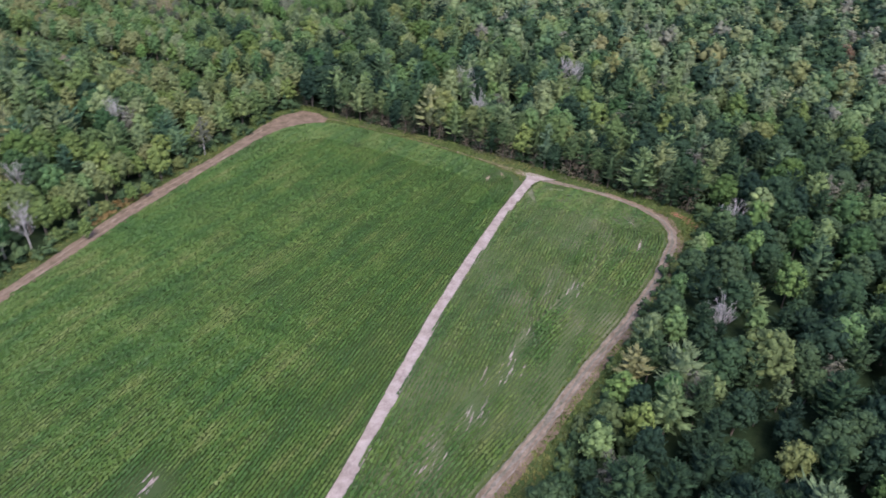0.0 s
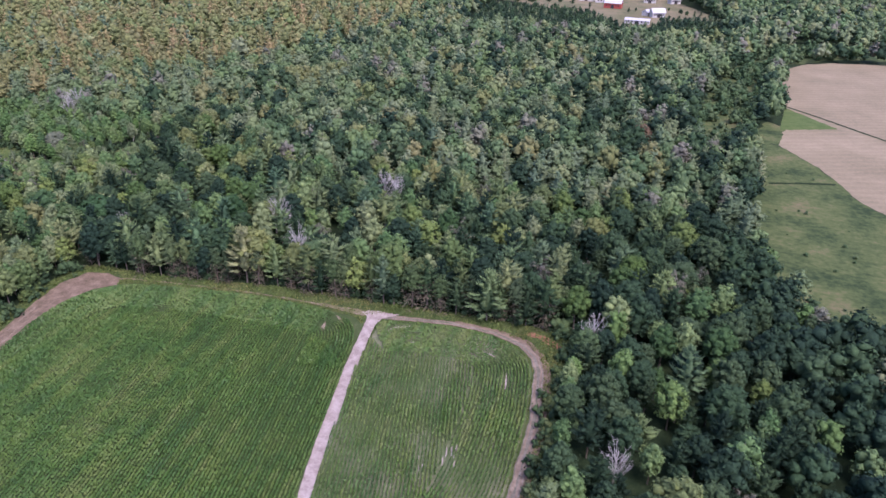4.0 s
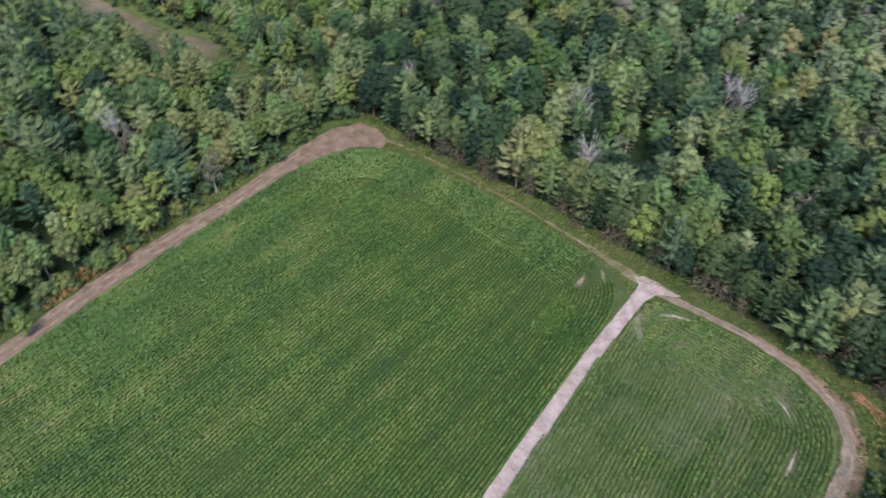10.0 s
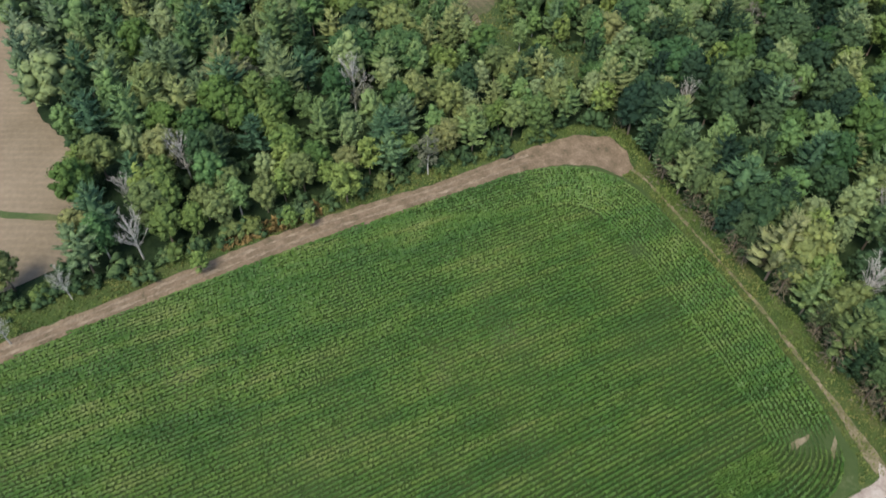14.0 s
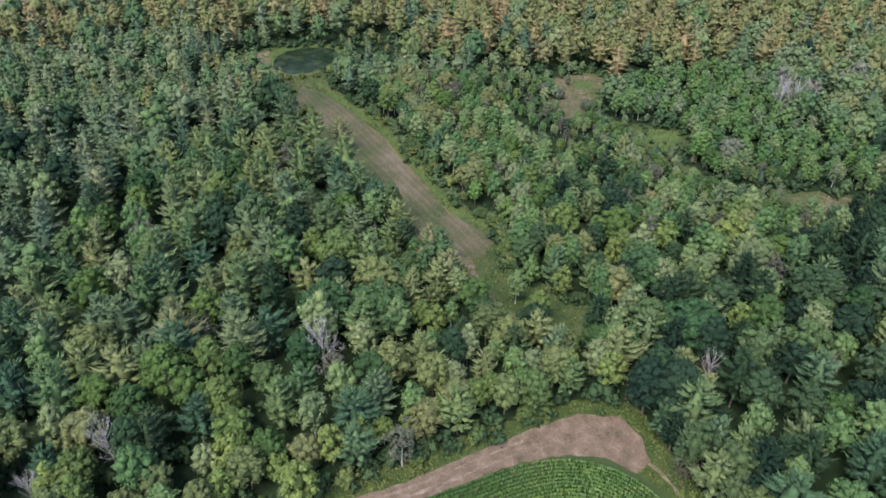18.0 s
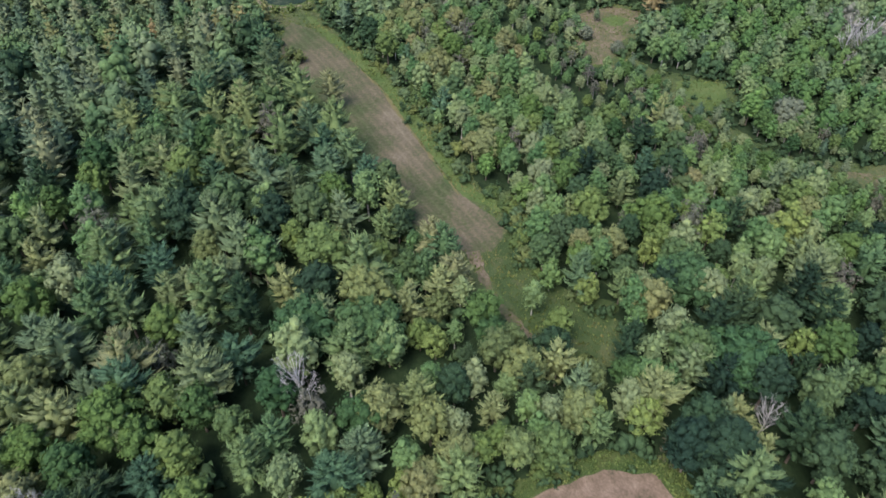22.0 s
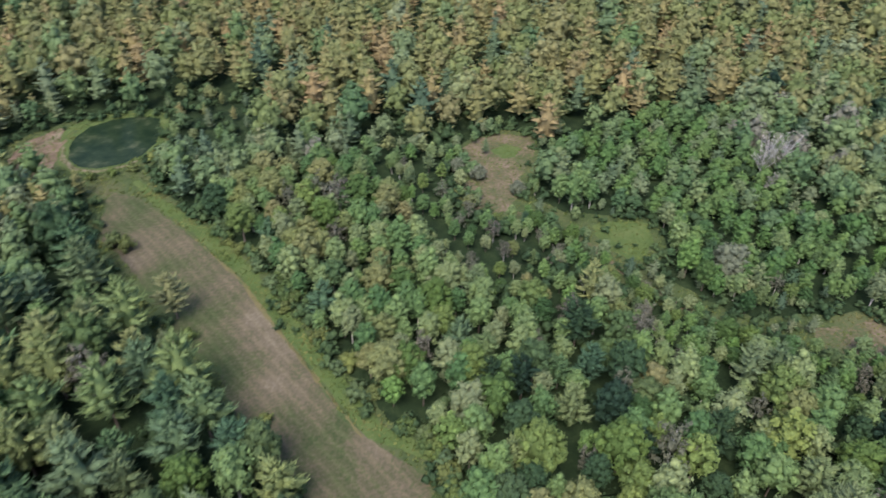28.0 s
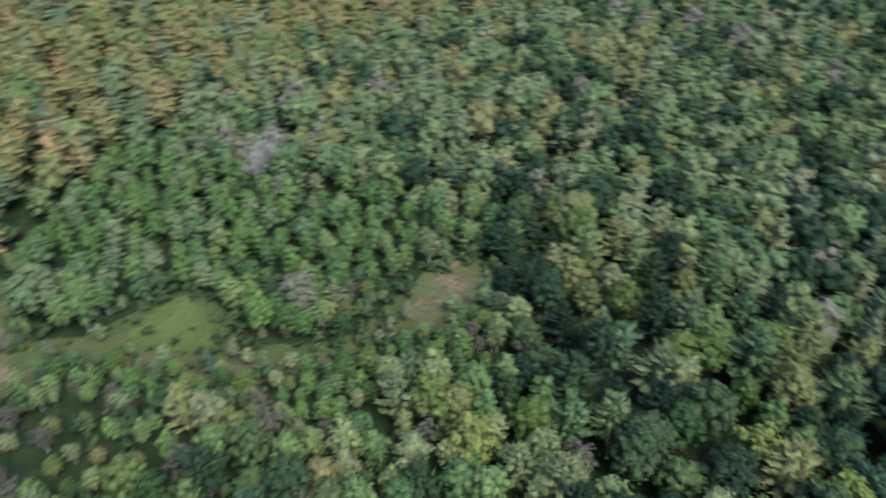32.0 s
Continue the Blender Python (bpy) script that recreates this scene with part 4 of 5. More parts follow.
    out["willow"] = [dict(name="willow_tree", high=8, trunk=mesh_of("trunk", *trunk_of(rng, 6, 0.2, 5, 2.2), M_BARK), crown=leafy(puff_crown(rng, 8, 0.4, 3.9, 34, 34, 0.3), M_WILLOW))]
    out["red"] = [dict(out["oak"][0], crown=out["oak"][0]["crown"].copy(), name="maple_tree")]
    out["red"][0]["crown"].materials[0] = M_RED
    out["dead"] = [dict(name="dead_tree", high=11, trunk=mesh_of("trunk", *trunk_of(rng, 10.6, 0.17, 0, 1, lean), M_DEAD), crown=mesh_of("branches", *bare_crown(rng, 11, 3.0, 30, 10, 0.06), M_DEAD)) for lean in (0.0, 0.04, 0.0)]
    out["edge"] = [dict(name="jack_pine" if k % 2 else "spruce_tree", high=15, trunk=mesh_of("trunk", *trunk_of(rng, 14, 0.2, 6, 1.6, low=0.1), M_BARK), skirt=mesh_of("dry_wood", *dry_skirt(rng, 8.6, 0.2, 3.4, 330), M_TWIG),
                        crown=leafy(plume_crown(rng, 15, 4.0, wide, 7, 6, 18, cone=1.6), M_EDGE) if k % 2 else leafy(puff_crown(rng, 15, 3.2, wide * 0.8, 28, 28, 0.29, top=0.5, airy=0.5), M_EDGE)) for k, wide in enumerate((3.6, 3.5, 3.1, 4.0))]
    return out


KITS = kits()
LABELS = {
    "oak": ("green broadleaf tree with a billowing crown in dense woods", "tree", "broadleaf trees of the woods"),
    "poplar": ("slender grey-green poplar with a narrow crown among others", "tree", "poplars of the woods"),
    "pine": ("tall white pine with tiered green boughs in dense woods", "pine tree", "pines of the woods"),
    "pale": ("pale yellow-green pine with feathery boughs", "pine tree", ""),
    "rust": ("tall white pine with low sun tinted rust into its boughs", "pine tree", "rusty pines of the woods"),
    "gold": ("gold-tinged broadleaf tree in the far woods", "tree", "golden trees of the woods"),
    "dark": ("dark green tree of the woods with shade put into its colour", "tree", "dark trees of the woods"),
    "grey": ("sparse grey-leaved dying tree among greener trees", "tree", "grey trees of the woods"),
    "lime": ("small yellow-green tree standing out of darker woods", "tree", ""),
    "shrub": ("low leafy green shrub at the woods' edge", "shrub", "shrubs at the woods' edge"),
    "willow": ("rounded pale grey-green tree beside the glade", "tree", ""),
    "red": ("red-leaved tree among green woods", "tree", ""),
    "fresh": ("bright green young aspen with a narrow crown beside the glade", "tree", "young aspens near the glade"),
    "great": ("large dense oak with a broad billowing crown", "oak tree", "large oaks"),
    "edge": ("tall tree with dry brown lower boughs at the field edge", "tree", "trees along the field edge"),
    "dead": ("bare grey dead tree with branching limbs", "dead tree", "dead trees"),
}
FIRST = {}


def plant(kind, x, y, high, rng, label="", shape=None):
    """A tree of its own."""
    n = int(rng.integers(len(KITS[kind]))) if shape is None else shape
    kit = KITS[kind][n]
    m = pose(x, y, 0, 0, 0, float(rng.uniform(0, 360))) @ Matrix.Diagonal((*[high / kit["high"] * s for s in (float(rng.uniform(0.9, 1.12)), float(rng.uniform(0.9, 1.12)), 1)], 1))
    if (kind, n) not in FIRST:
        lab, cat, group = LABELS[kind]
        FIRST[kind, n] = ob = tree_kit(kit["name"], lab, cat, kit["trunk"], kit["crown"], "bare_crown" if kind == "dead" else "crown", kit.get("skirt"))
        tagged(ob, group=group)
        ob.matrix_basis = m
    else:
        src = FIRST[kind, n]
        ob = new(kit["name"])
        for key in src.keys():
            ob[key] = src[key]
        ob.matrix_basis = m
        for child in src.children:
            c = child.copy()
            scene.collection.objects.link(c)
            c.parent = ob
    if label:
        tagged(ob, label)
    return ob


OPEN = [FARM, STRIP, GLADE, WEST_FIELD, FAR_FIELD, EAST_FIELD, MEADOW, CREEK, HAMLET]
NEAR = [(-75, -128), (-110, -112), (-175, -100), (-235, -62), (-246, -30), (-240, 55), (-200, 70), (-130, 125), (-60, 85), (85, 75), (95, 0), (95, -130), (45, -130)]
VIEW = [(-330, -155), (-450, -120), (-450, 0), (-400, 100), (-430, 260), (-600, 420), (-580, 500), (-60, 780), (430, 780), (400, 420), (340, 150), (300, 0), (120, -80), (120, -180), (-100, -180)]
LANDMARKS = [
    ("lime", -84.5, -58.4, 11.5, "yellow-green tree at the edge of the dirt lane"), ("lime", -76, -88.2, 6.0, "small yellow-green tree at the edge of the dirt lane"),
    ("lime", -81.6, -70.4, 6.0, "small yellow-green tree at the edge of the dirt lane"), ("lime", -80.6, -66.8, 5.0, "small yellow-green tree at the edge of the dirt lane"), ("dead", -83, -98.2, 11.0, "bare grey dead tree beside the dirt lane"), ("dead", -77.5, -111, 8.0, "bare grey dead tree beside the dirt lane"), ("grey", -86.5, -40.5, 12.5, "half-dead pinkish tree at the edge of the dirt lane"),
    ("dead", -112, -48.9, 14.0, "tall bare dead tree among green oaks"), ("dead", -85, 20, 9.5, "leaning bare dead tree at the corner of the woods"), ("dead", -181, 121, 14, "bare grey dead tree beyond the glade"), ("dead", -184, 118, 13, "bare grey dead tree beyond the glade"),
    ("dead", -101, -87, 12, "bare grey dead tree near the stubble field"), ("dead", -97, -99, 9, "bare grey dead tree near the stubble field"), ("dead", -71, -121, 7, "bare grey dead tree beside the dirt lane"), ("dead", -28, 19, 13, "bare grey dead tree among pines"), ("dead", -40, 33, 14, "bare grey dead tree among pines"), ("dead", -13, 62, 14, "bare grey dead tree among pines"), ("dead", -18, 66, 13, "bare grey dead tree among pines"), ("dead", 62, -44, 11, "bare grey dead tree in the dark woods"),
    ("pale", -124, -74.8, 17.5, "tall yellowish-green white pine in dense woods"), ("lime", -108, -36, 8, ""), ("pale", -39, 8.5, 17, "bright-topped white pine at the edge of the woods"), ("lime", -6.8, 9.5, 12.5, "yellow-green tree at the northern field edge"),
    ("lime", 6.1, 34, 14.5, ""), ("lime", 26.6, 39.7, 13, ""), ("red", 65.2, 148.2, 14, "red-leaved tree among green woods"), ("rust", -5, 78, 15, ""),
    ("willow", -160, 81, 9.5, "rounded pale grey-green tree beside the glade"), ("lime", -127, 37, 11.5, "bright green tree among duller young trees"), ("fresh", -126.3, 1.6, 9.0, "pale green tree at the end of the mown clearing"), ("poplar", -121.3, -4.2, 10.0, "small green tree beside the brown track"), ("oak", -114, -2.2, 9.0, "small green tree at the end of the mown clearing"), ("lime", -120, 6.4, 9.5, "yellow-green tree at the end of the mown clearing"),
    ("pale", -130, -16.6, 12.0, "pale young pine beside the mown clearing"), ("pale", -141, -17.7, 12.0, "pale young pine beside the mown clearing"), ("poplar", -196, -29.5, 6.5, "small grey-green tree beside the mown clearing"), ("pale", -205, -25.5, 12, "young pine standing in the mown clearing"),
    ("shrub", -171.4, -18.7, 1.8, "low dark shrub alone in the mown clearing"), ("shrub", -233.4, -30, 4.2, "wide dark shrub in the mown clearing"), ("shrub", -236.5, -32, 4.0, "wide dark shrub in the mown clearing"), ("shrub", -183, -25.5, 2.6, ""), ("shrub", -198, -25, 3.0, ""), ("shrub", -212, -31, 2.0, ""), ("shrub", -268, -22, 2.6, "dark shrub at the pond's near bank"), ("shrub", -268.5, -27, 2.8, "dark shrub at the pond's near bank"), ("shrub", -269, -32, 2.4, "dark shrub at the pond's near bank"), ("shrub", -272, -16, 2.6, "dark shrub at the pond's near bank"), ("poplar", -279, -8, 7, "small tree on the pond's bank"),
    ("willow", -226.4, 52.4, 4.6, "rounded dark green bush beside the glade"), ("willow", -220.6, 55.2, 4.8, "rounded green bush beside the glade"), ("willow", -209.5, 60.2, 4.2, "rounded grey bush beside the glade"),
    ("great", -95.5, 22.5, 14.5, "large dense oak with a broad billowing crown"), ("great", -115, 23.5, 13.5, "large dense oak with a broad billowing crown"), ("great", -125, -45, 14, "large oak with a rounded crown"), ("great", -121.5, -35.4, 14, "large oak with a rounded crown"),
    ("poplar", -98, 6, 11, "pale birch with white limbs at the corner of the woods"), ("poplar", -96, 8.5, 11, "pale birch with white limbs at the corner of the woods"), ("poplar", 52.5, -88, 12, "pale birch with white limbs beside the lane"), ("lime", 51.5, -72, 9.5, "yellow-green tree beside the gravel lane"), ("pine", 51.2, -56, 11, "young pine beside the gravel lane"), ("lime", 57, -79, 10.5, ""), ("pale", 51.6, -66.4, 10.5, "pale young pine beside the gravel lane"), ("poplar", 54.8, -50.5, 11, "light green tree in front of dark woods"), ("fresh", 83.9, -37.7, 14, "bright green tree among dark woods"), ("poplar", 60.4, 6.4, 14, "light green tree at the corner of the dark woods"),
    ("grey", 63.1, -67.5, 12, "half-dead grey tree in the dark woods"), ("poplar", 62.3, -14, 13, "pale birch with white limbs in the dark woods"), ("oak", 51.9, -80.4, 9, "leafy green tree beside the gravel lane"), ("lime", 72.3, -23.2, 13, ""), ("dead", 55.4, -1.5, 11, "bare grey dead tree behind the rusty patch"),
]


OVER = [(60, -150), (0, -70), (-110, -20)]


def stand(a, b):
    """The kind of woods at a place: shares of kinds, spacing, heights."""
    grove = noise.noise((a * 0.025, b * 0.025, 2.0))
    # West of this line the low sun is tinted into the trees' colour.
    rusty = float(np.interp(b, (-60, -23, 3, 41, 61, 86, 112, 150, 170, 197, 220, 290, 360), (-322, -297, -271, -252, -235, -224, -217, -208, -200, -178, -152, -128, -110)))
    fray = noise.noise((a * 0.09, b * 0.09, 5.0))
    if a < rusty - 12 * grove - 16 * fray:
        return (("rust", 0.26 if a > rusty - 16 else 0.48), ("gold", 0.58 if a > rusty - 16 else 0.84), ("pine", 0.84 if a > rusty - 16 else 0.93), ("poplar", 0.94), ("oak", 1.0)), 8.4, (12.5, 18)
    if -70 < a < 125 and 385 < b < 525:
        return (("dark", 0.7), ("pine", 1.0)), 4.4, (3.5, 6.0)
    if a < -245 and b < 60:
        return (("pine", 0.45), ("poplar", 0.7), ("oak", 0.9), ("rust", 1.0)), 6.0, (8, 13)
    if -150 < a < -96 and -30 < b < 4:
        return (("poplar", 0.30), ("oak", 0.72), ("dark", 0.80), ("pine", 0.94), ("grey", 0.97), ("lime", 1.0)), 5.4, (8.0, 12.5)
    if b < -8 and -114 < a < -78:
        return (("pine", 0.18), ("dark", 0.22), ("oak", 0.62), ("gold", 0.76), ("poplar", 0.93), ("grey", 0.97), ("lime", 1.0)), 6.9, (9.5, 14)
    if b < -8 and a < -85:
        return (("pine", 0.66 + 0.4 * grove), ("dark", 0.74 + 0.2 * grove), ("oak", 0.92), ("poplar", 0.97), ("grey", 1.0)), 8.0, (11.5, 17)
    if (-245 < a < -140 and 50 <= b < 66) or (-152 < a < -122 and 66 <= b < 86):
        return (("poplar", 0.40), ("oak", 0.62), ("fresh", 0.84), ("grey", 0.90), ("pine", 1.0)), 3.4, (4.2, 6.8)
    if -222 < a < -140 and 74 <= b < 122 + 10 * grove:
        return (("fresh", 0.58), ("poplar", 0.78), ("pine", 0.86), ("oak", 0.93), ("grey", 0.96), ("lime", 1.0)), 4.8, (5.5, 9.5)
    if -172 + 12 * grove < a < -110 and -8 <= b < 140:
        gloom = 0.5 if a > -130 and b > 66 else 0.10
        return (("dark", gloom), ("oak", gloom + 0.18), ("poplar", 0.80), ("pine", 0.88), ("gold", 0.92), ("grey", 0.97), ("lime", 1.0)), 5.4, (7.5, 13)
    if -245 < a < -126 and -8 <= b < 60:
        return (("poplar", 0.56), ("oak", 0.66), ("pine", 0.76), ("gold", 0.87), ("grey", 0.935), ("fresh", 0.97), ("lime", 1.0)), 5.0, (7.5, 12.0)
    if -240 < a < -110 and b < 140:
        return (("poplar", 0.56), ("oak", 0.78), ("lime", 0.84), ("grey", 0.89), ("pine", 1.0)), 5.0, (7.5, 13)
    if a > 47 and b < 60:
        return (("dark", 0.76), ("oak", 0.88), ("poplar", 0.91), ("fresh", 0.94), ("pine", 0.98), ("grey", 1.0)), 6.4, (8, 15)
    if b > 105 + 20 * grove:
        # gloom: a larger share of the shade-coloured trees towards the east
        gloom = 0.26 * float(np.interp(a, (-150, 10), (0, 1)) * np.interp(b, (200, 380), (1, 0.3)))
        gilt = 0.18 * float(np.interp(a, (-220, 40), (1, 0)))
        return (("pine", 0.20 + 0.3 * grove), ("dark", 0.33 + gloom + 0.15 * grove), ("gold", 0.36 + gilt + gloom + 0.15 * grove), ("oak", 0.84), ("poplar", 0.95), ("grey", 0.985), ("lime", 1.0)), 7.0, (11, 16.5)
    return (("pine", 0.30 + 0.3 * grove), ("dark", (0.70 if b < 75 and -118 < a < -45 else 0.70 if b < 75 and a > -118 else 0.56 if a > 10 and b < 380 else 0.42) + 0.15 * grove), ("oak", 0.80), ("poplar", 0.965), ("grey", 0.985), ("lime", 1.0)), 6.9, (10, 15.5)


def plot(rng):
    """Where trees stand: uneven staggered rows outside the open ground, their kind and height by the part of the woods."""
    out = []
    for step in (3.4, 4.4, 4.8, 5.0, 5.4, 6.0, 6.4, 6.9, 7.0, 7.8, 8.0, 8.4):
        for low, high, wider in ((0, 260, 1.0), (260, 430, 1.08), (430, 2000, 1.25)):
            gap = step * wider
            xs, ys = np.meshgrid(np.arange(-620, 440, gap), np.arange(-180, 790, gap * 0.866))
            xs = xs + (np.arange(xs.shape[0]) % 2)[:, None] * gap / 2
            x = (xs + rng.uniform(-0.32, 0.32, xs.shape) * gap).ravel()
            y = (ys + rng.uniform(-0.32, 0.32, ys.shape) * gap).ravel()
            d = off_line(x, y, OVER)
            ok = inside(x, y, VIEW) & (d >= low) & (d < high)
            for poly in OPEN:
                ok &= ~inside(x, y, poly)
            for a, b, c in zip(x[ok], y[ok], d[ok]):
                mix, mine, size = stand(a, b)
                q, r = rng.uniform(size=2)
                if (a + 282) ** 2 + (b + 2) ** 2 < 22**2 or (-245 < a < -172 and 30 < b < 50):
                    size = (4.2, 7.2)
                if mine == step:
                    kind = next(k for k, most in mix if q <= most)
                    out.append((kind, a, b, size[0] + (size[1] - size[0]) * r, c))
    order = rng.permutation(len(out))
    return [out[n] for n in order]


rng = np.random.default_rng(21)
trees = plot(rng)
taken = [(x, y) for _, x, y, *_ in LANDMARKS]
# rows of trees along the field's edges: the line, gap, offset outwards, kinds, heights
for line, gap, off, kinds_here, (least, most) in (
        (FARM[8:16], 3.5, -0.2, ("edge", "edge", "dark", "edge", "pine", "edge"), (9, 16)), (FARM[8:16], 5.4, 4.0, ("edge", "pine", "dark", "oak", "edge"), (12, 16.5)),
        (FARM[2:9], 4.8, 4.2, ("oak", "gold", "poplar", "oak", "lime", "gold"), (7.5, 11.5)), (FARM[16:21], 4.6, 2.8, ("dark", "dark", "poplar", "dark", "oak", "dark"), (6.5, 12))):
    spots = ragged(line, 0.5, 0.0, False)
    far = 0.0
    for (ax, ay), (bx, by) in zip(spots, spots[1:]):
        far -= math.hypot(bx - ax, by - ay)
        if far > 0:
            continue
        far += gap * float(rng.uniform(0.7, 1.3))
        d = Vector((bx - ax, by - ay)).normalized()
        x, y = ax - d.y * off + float(rng.normal()) * 0.5, ay + d.x * off + float(rng.normal()) * 0.5
        if min((x - p) ** 2 + (y - q) ** 2 for p, q in taken) > 5:
            taken.append((x, y))
            plant(kinds_here[int(rng.integers(len(kinds_here)))], x, y, float(rng.uniform(least, most)), rng)
for kind, x, y, high, label in LANDMARKS:
    plant(kind, x, y, high, rng, label)
MIDST = [(85, -90), (52, -10), (-30, 14), (-92, -10), (-120, -40), (-150, 10), (-120, 62)]


tx, ty = np.array([t[1] for t in trees]), np.array([t[2] for t in trees])
free = np.min([(tx - a) ** 2 + (ty - b) ** 2 for a, b in taken], axis=0) > 7
near = inside(tx, ty, NEAR)
count, rest = {}, []
for n in np.argsort(off_line(tx, ty, MIDST)):
    if not free[n]:
        continue
    kind, x, y, high, d = trees[n]
    shape = int(rng.integers(len(KITS[kind])))
    name = KITS[kind][shape]["name"]
    if near[n] and count.get(name, 0) < 290 and sum(count.values()) < 1240:
        count[name] = count.get(name, 0) + 1
        plant(kind, x, y, high, rng, shape=shape)
    else:
        rest.append(trees[n])
# shrubs along the woods' edges
for line, count, off in ((FARM[1:9], 40, 0.8), (FARM[16:21], 40, 1.0), (STRIP[22:31], 60, 1.0), (STRIP[0:8], 40, 1.0)):
    pts = ragged(line, 1.0, 1.2, False)
    for k in range(count):
        x, y = pts[int(rng.integers(len(pts)))]
        plant("shrub", x + rng.normal() * off, y + rng.normal() * off, float(rng.uniform(1.2, 3.6)), rng)
for poly, count in ((CREEK, 150), (MEADOW, 40)):
    n = 0
    while n < count:
        x, y = rng.uniform(80, 200), rng.uniform(20, 400)
        if inside(np.array([x]), np.array([y]), poly)[0]:
            n += 1
            rest.append(("bush", x, y, rng.uniform(3.0, 8.0) if poly is CREEK else rng.uniform(0.5, 1.5), 200))


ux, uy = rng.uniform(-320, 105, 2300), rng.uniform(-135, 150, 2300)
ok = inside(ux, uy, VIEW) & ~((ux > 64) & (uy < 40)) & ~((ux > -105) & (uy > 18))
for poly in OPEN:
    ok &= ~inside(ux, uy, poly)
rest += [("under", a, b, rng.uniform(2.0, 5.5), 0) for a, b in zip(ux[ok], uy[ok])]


for line, count, wide in ((FARM[1:9], 120, 1.4), ([(x, y + 1.6) for x, y in FARM[9:16]], 150, 0.8), (FARM[15:21], 90, 1.4), (STRIP, 300, 1.6), (GLADE, 190, 1.6)):
    pts = ragged(line, 1.0, 1.0, False)
    for _ in range(count):
        x, y = pts[int(rng.integers(len(pts)))]
        rest.append(("under", x + rng.normal() * wide, y + rng.normal() * wide, rng.uniform(1.2, 3.6), 0))
for line, count, far in ((GLADE, 130, 1.8),):
    pts = ragged(line, 1.0, 1.0)
    for _ in range(count):
        x, y = pts[int(rng.integers(len(pts)))]
        rest.append((("poplar", "oak", "poplar", "pine")[int(rng.integers(4))], x + rng.normal() * far, y + rng.normal() * far + 3.8, rng.uniform(2.0, 6.0), 100))
gx, gy = rng.uniform(-240, -124, 700), rng.uniform(45, 106, 700)
ok = inside(gx, gy, GLADE) & (off_line(gx, gy, [(-232, 70), (-215, 62), (-205, 54)]) > 9) & (off_line(gx, gy, [(-138, 84), (-131, 100)]) > 6)
rest += [("under", a, b, rng.uniform(0.6, 2.4), 0) for a, b in zip(gx[ok][:40], gy[ok][:40])]


# ---- the joined woods ----
def woods(name, label, kinds, material, makers, seed):
    """All trees of some kinds that stand too far off to be things of their own, with less detail the farther they are."""
    rng = np.random.default_rng(seed)
    verts, faces, tones, base = [], [], [], 0
    for level, (low, high) in enumerate(((0, 130), (130, 260), (260, 430), (430, 2000))):
        mine = [t for t in rest if t[0] in kinds and low <= t[4] < high]
        for k in range(4):
            some = [t for n, t in enumerate(mine) if n % 4 == k]
            if not some:
                continue
            for kind in kinds:
                these = [t for t in some if t[0] == kind]
                if not these:
                    continue
                v, f, tall = makers[kind](rng, level)
                turn = rng.uniform(0, 6.283, len(these))
                grow = np.array([t[3] for t in these]) / tall
                c, s = np.cos(turn) * grow, np.sin(turn) * grow
                x = v[None, :, 0] * c[:, None] - v[None, :, 1] * s[:, None] + np.array([t[1] for t in these])[:, None]
                y = v[None, :, 0] * s[:, None] + v[None, :, 1] * c[:, None] + np.array([t[2] for t in these])[:, None]
                z = v[None, :, 2] * grow[:, None]
                verts.append(np.stack([x, y, z], -1).reshape(-1, 3))
                faces.append((f[None] + (np.arange(len(these)) * len(v))[:, None, None] + base).reshape(-1, 3))
                tones.append(np.repeat(rng.uniform(size=len(these)), len(v)))
                base += len(these) * len(v)
    if verts:
        me = mesh_of(name, np.concatenate(verts), np.concatenate(faces), material, smooth=True)
        me.attributes.new("tone", "FLOAT", "POINT").data.foreach_set("value", np.concatenate(tones).astype(np.float32))
        tagged(new(name, me), label, "woods", kind="stuff")


LEVELS = ((16, 15, 0.44, "round"), (14, 11, 0.55, "lean"), (9, 6, 0.85, "lean"), (5, 4, 1.3, "lean"))


def far_oak(rng, level):
    clumps, leaves, leaf, body = LEVELS[level]
    return *puff_crown(rng, 14, 2.4, rng.uniform(3.3, 4.2), clumps, leaves, leaf, body), 14


def far_poplar(rng, level):
    clumps, leaves, leaf, body = LEVELS[level]
    return *puff_crown(rng, 12, 1.2, rng.uniform(2.4, 3.1), clumps, leaves, leaf, body), 12


def far_pine(rng, level):
    whorls, boughs, fingers = ((7, 6, 7), (6, 6, 5), (5, 5, 1), (4, 3, 0))[level]
    return *plume_crown(rng, 16, 2.6, rng.uniform(4.2, 5.2), whorls, boughs, fingers, rng.uniform(1.4, 2.1), 0.5, plump=(1.1, 1.25, 1.5, 1.9)[level]), 16


def far_bush(rng, level):
    return *puff_crown(rng, 5, 0.1, 3.0, 9, 9, 0.45, "lean", 0.65), 5


def low_bush(rng, level):
    return *puff_crown(rng, 4, 0.1, 1.8, 4, 5, 0.4, "lean", 0.65, 0.5), 4


MAKERS = {"oak": far_oak, "lime": far_oak, "poplar": far_poplar, "pine": far_pine, "rust": far_pine, "bush": far_bush, "dark": far_oak, "under": low_bush, "fresh": far_poplar, "gold": far_oak, "grey": far_poplar}
woods("broadleaf_woods", "dense green broadleaf woods stretching into the distance, haze put into their colour", ("oak", "lime", "poplar"), W_HAZY_OAK, MAKERS, 31)
woods("dark_woods", "dark green trees, the eastern woods' shade put into their colour", ("dark",), W_DARK_SHADE, MAKERS, 35)
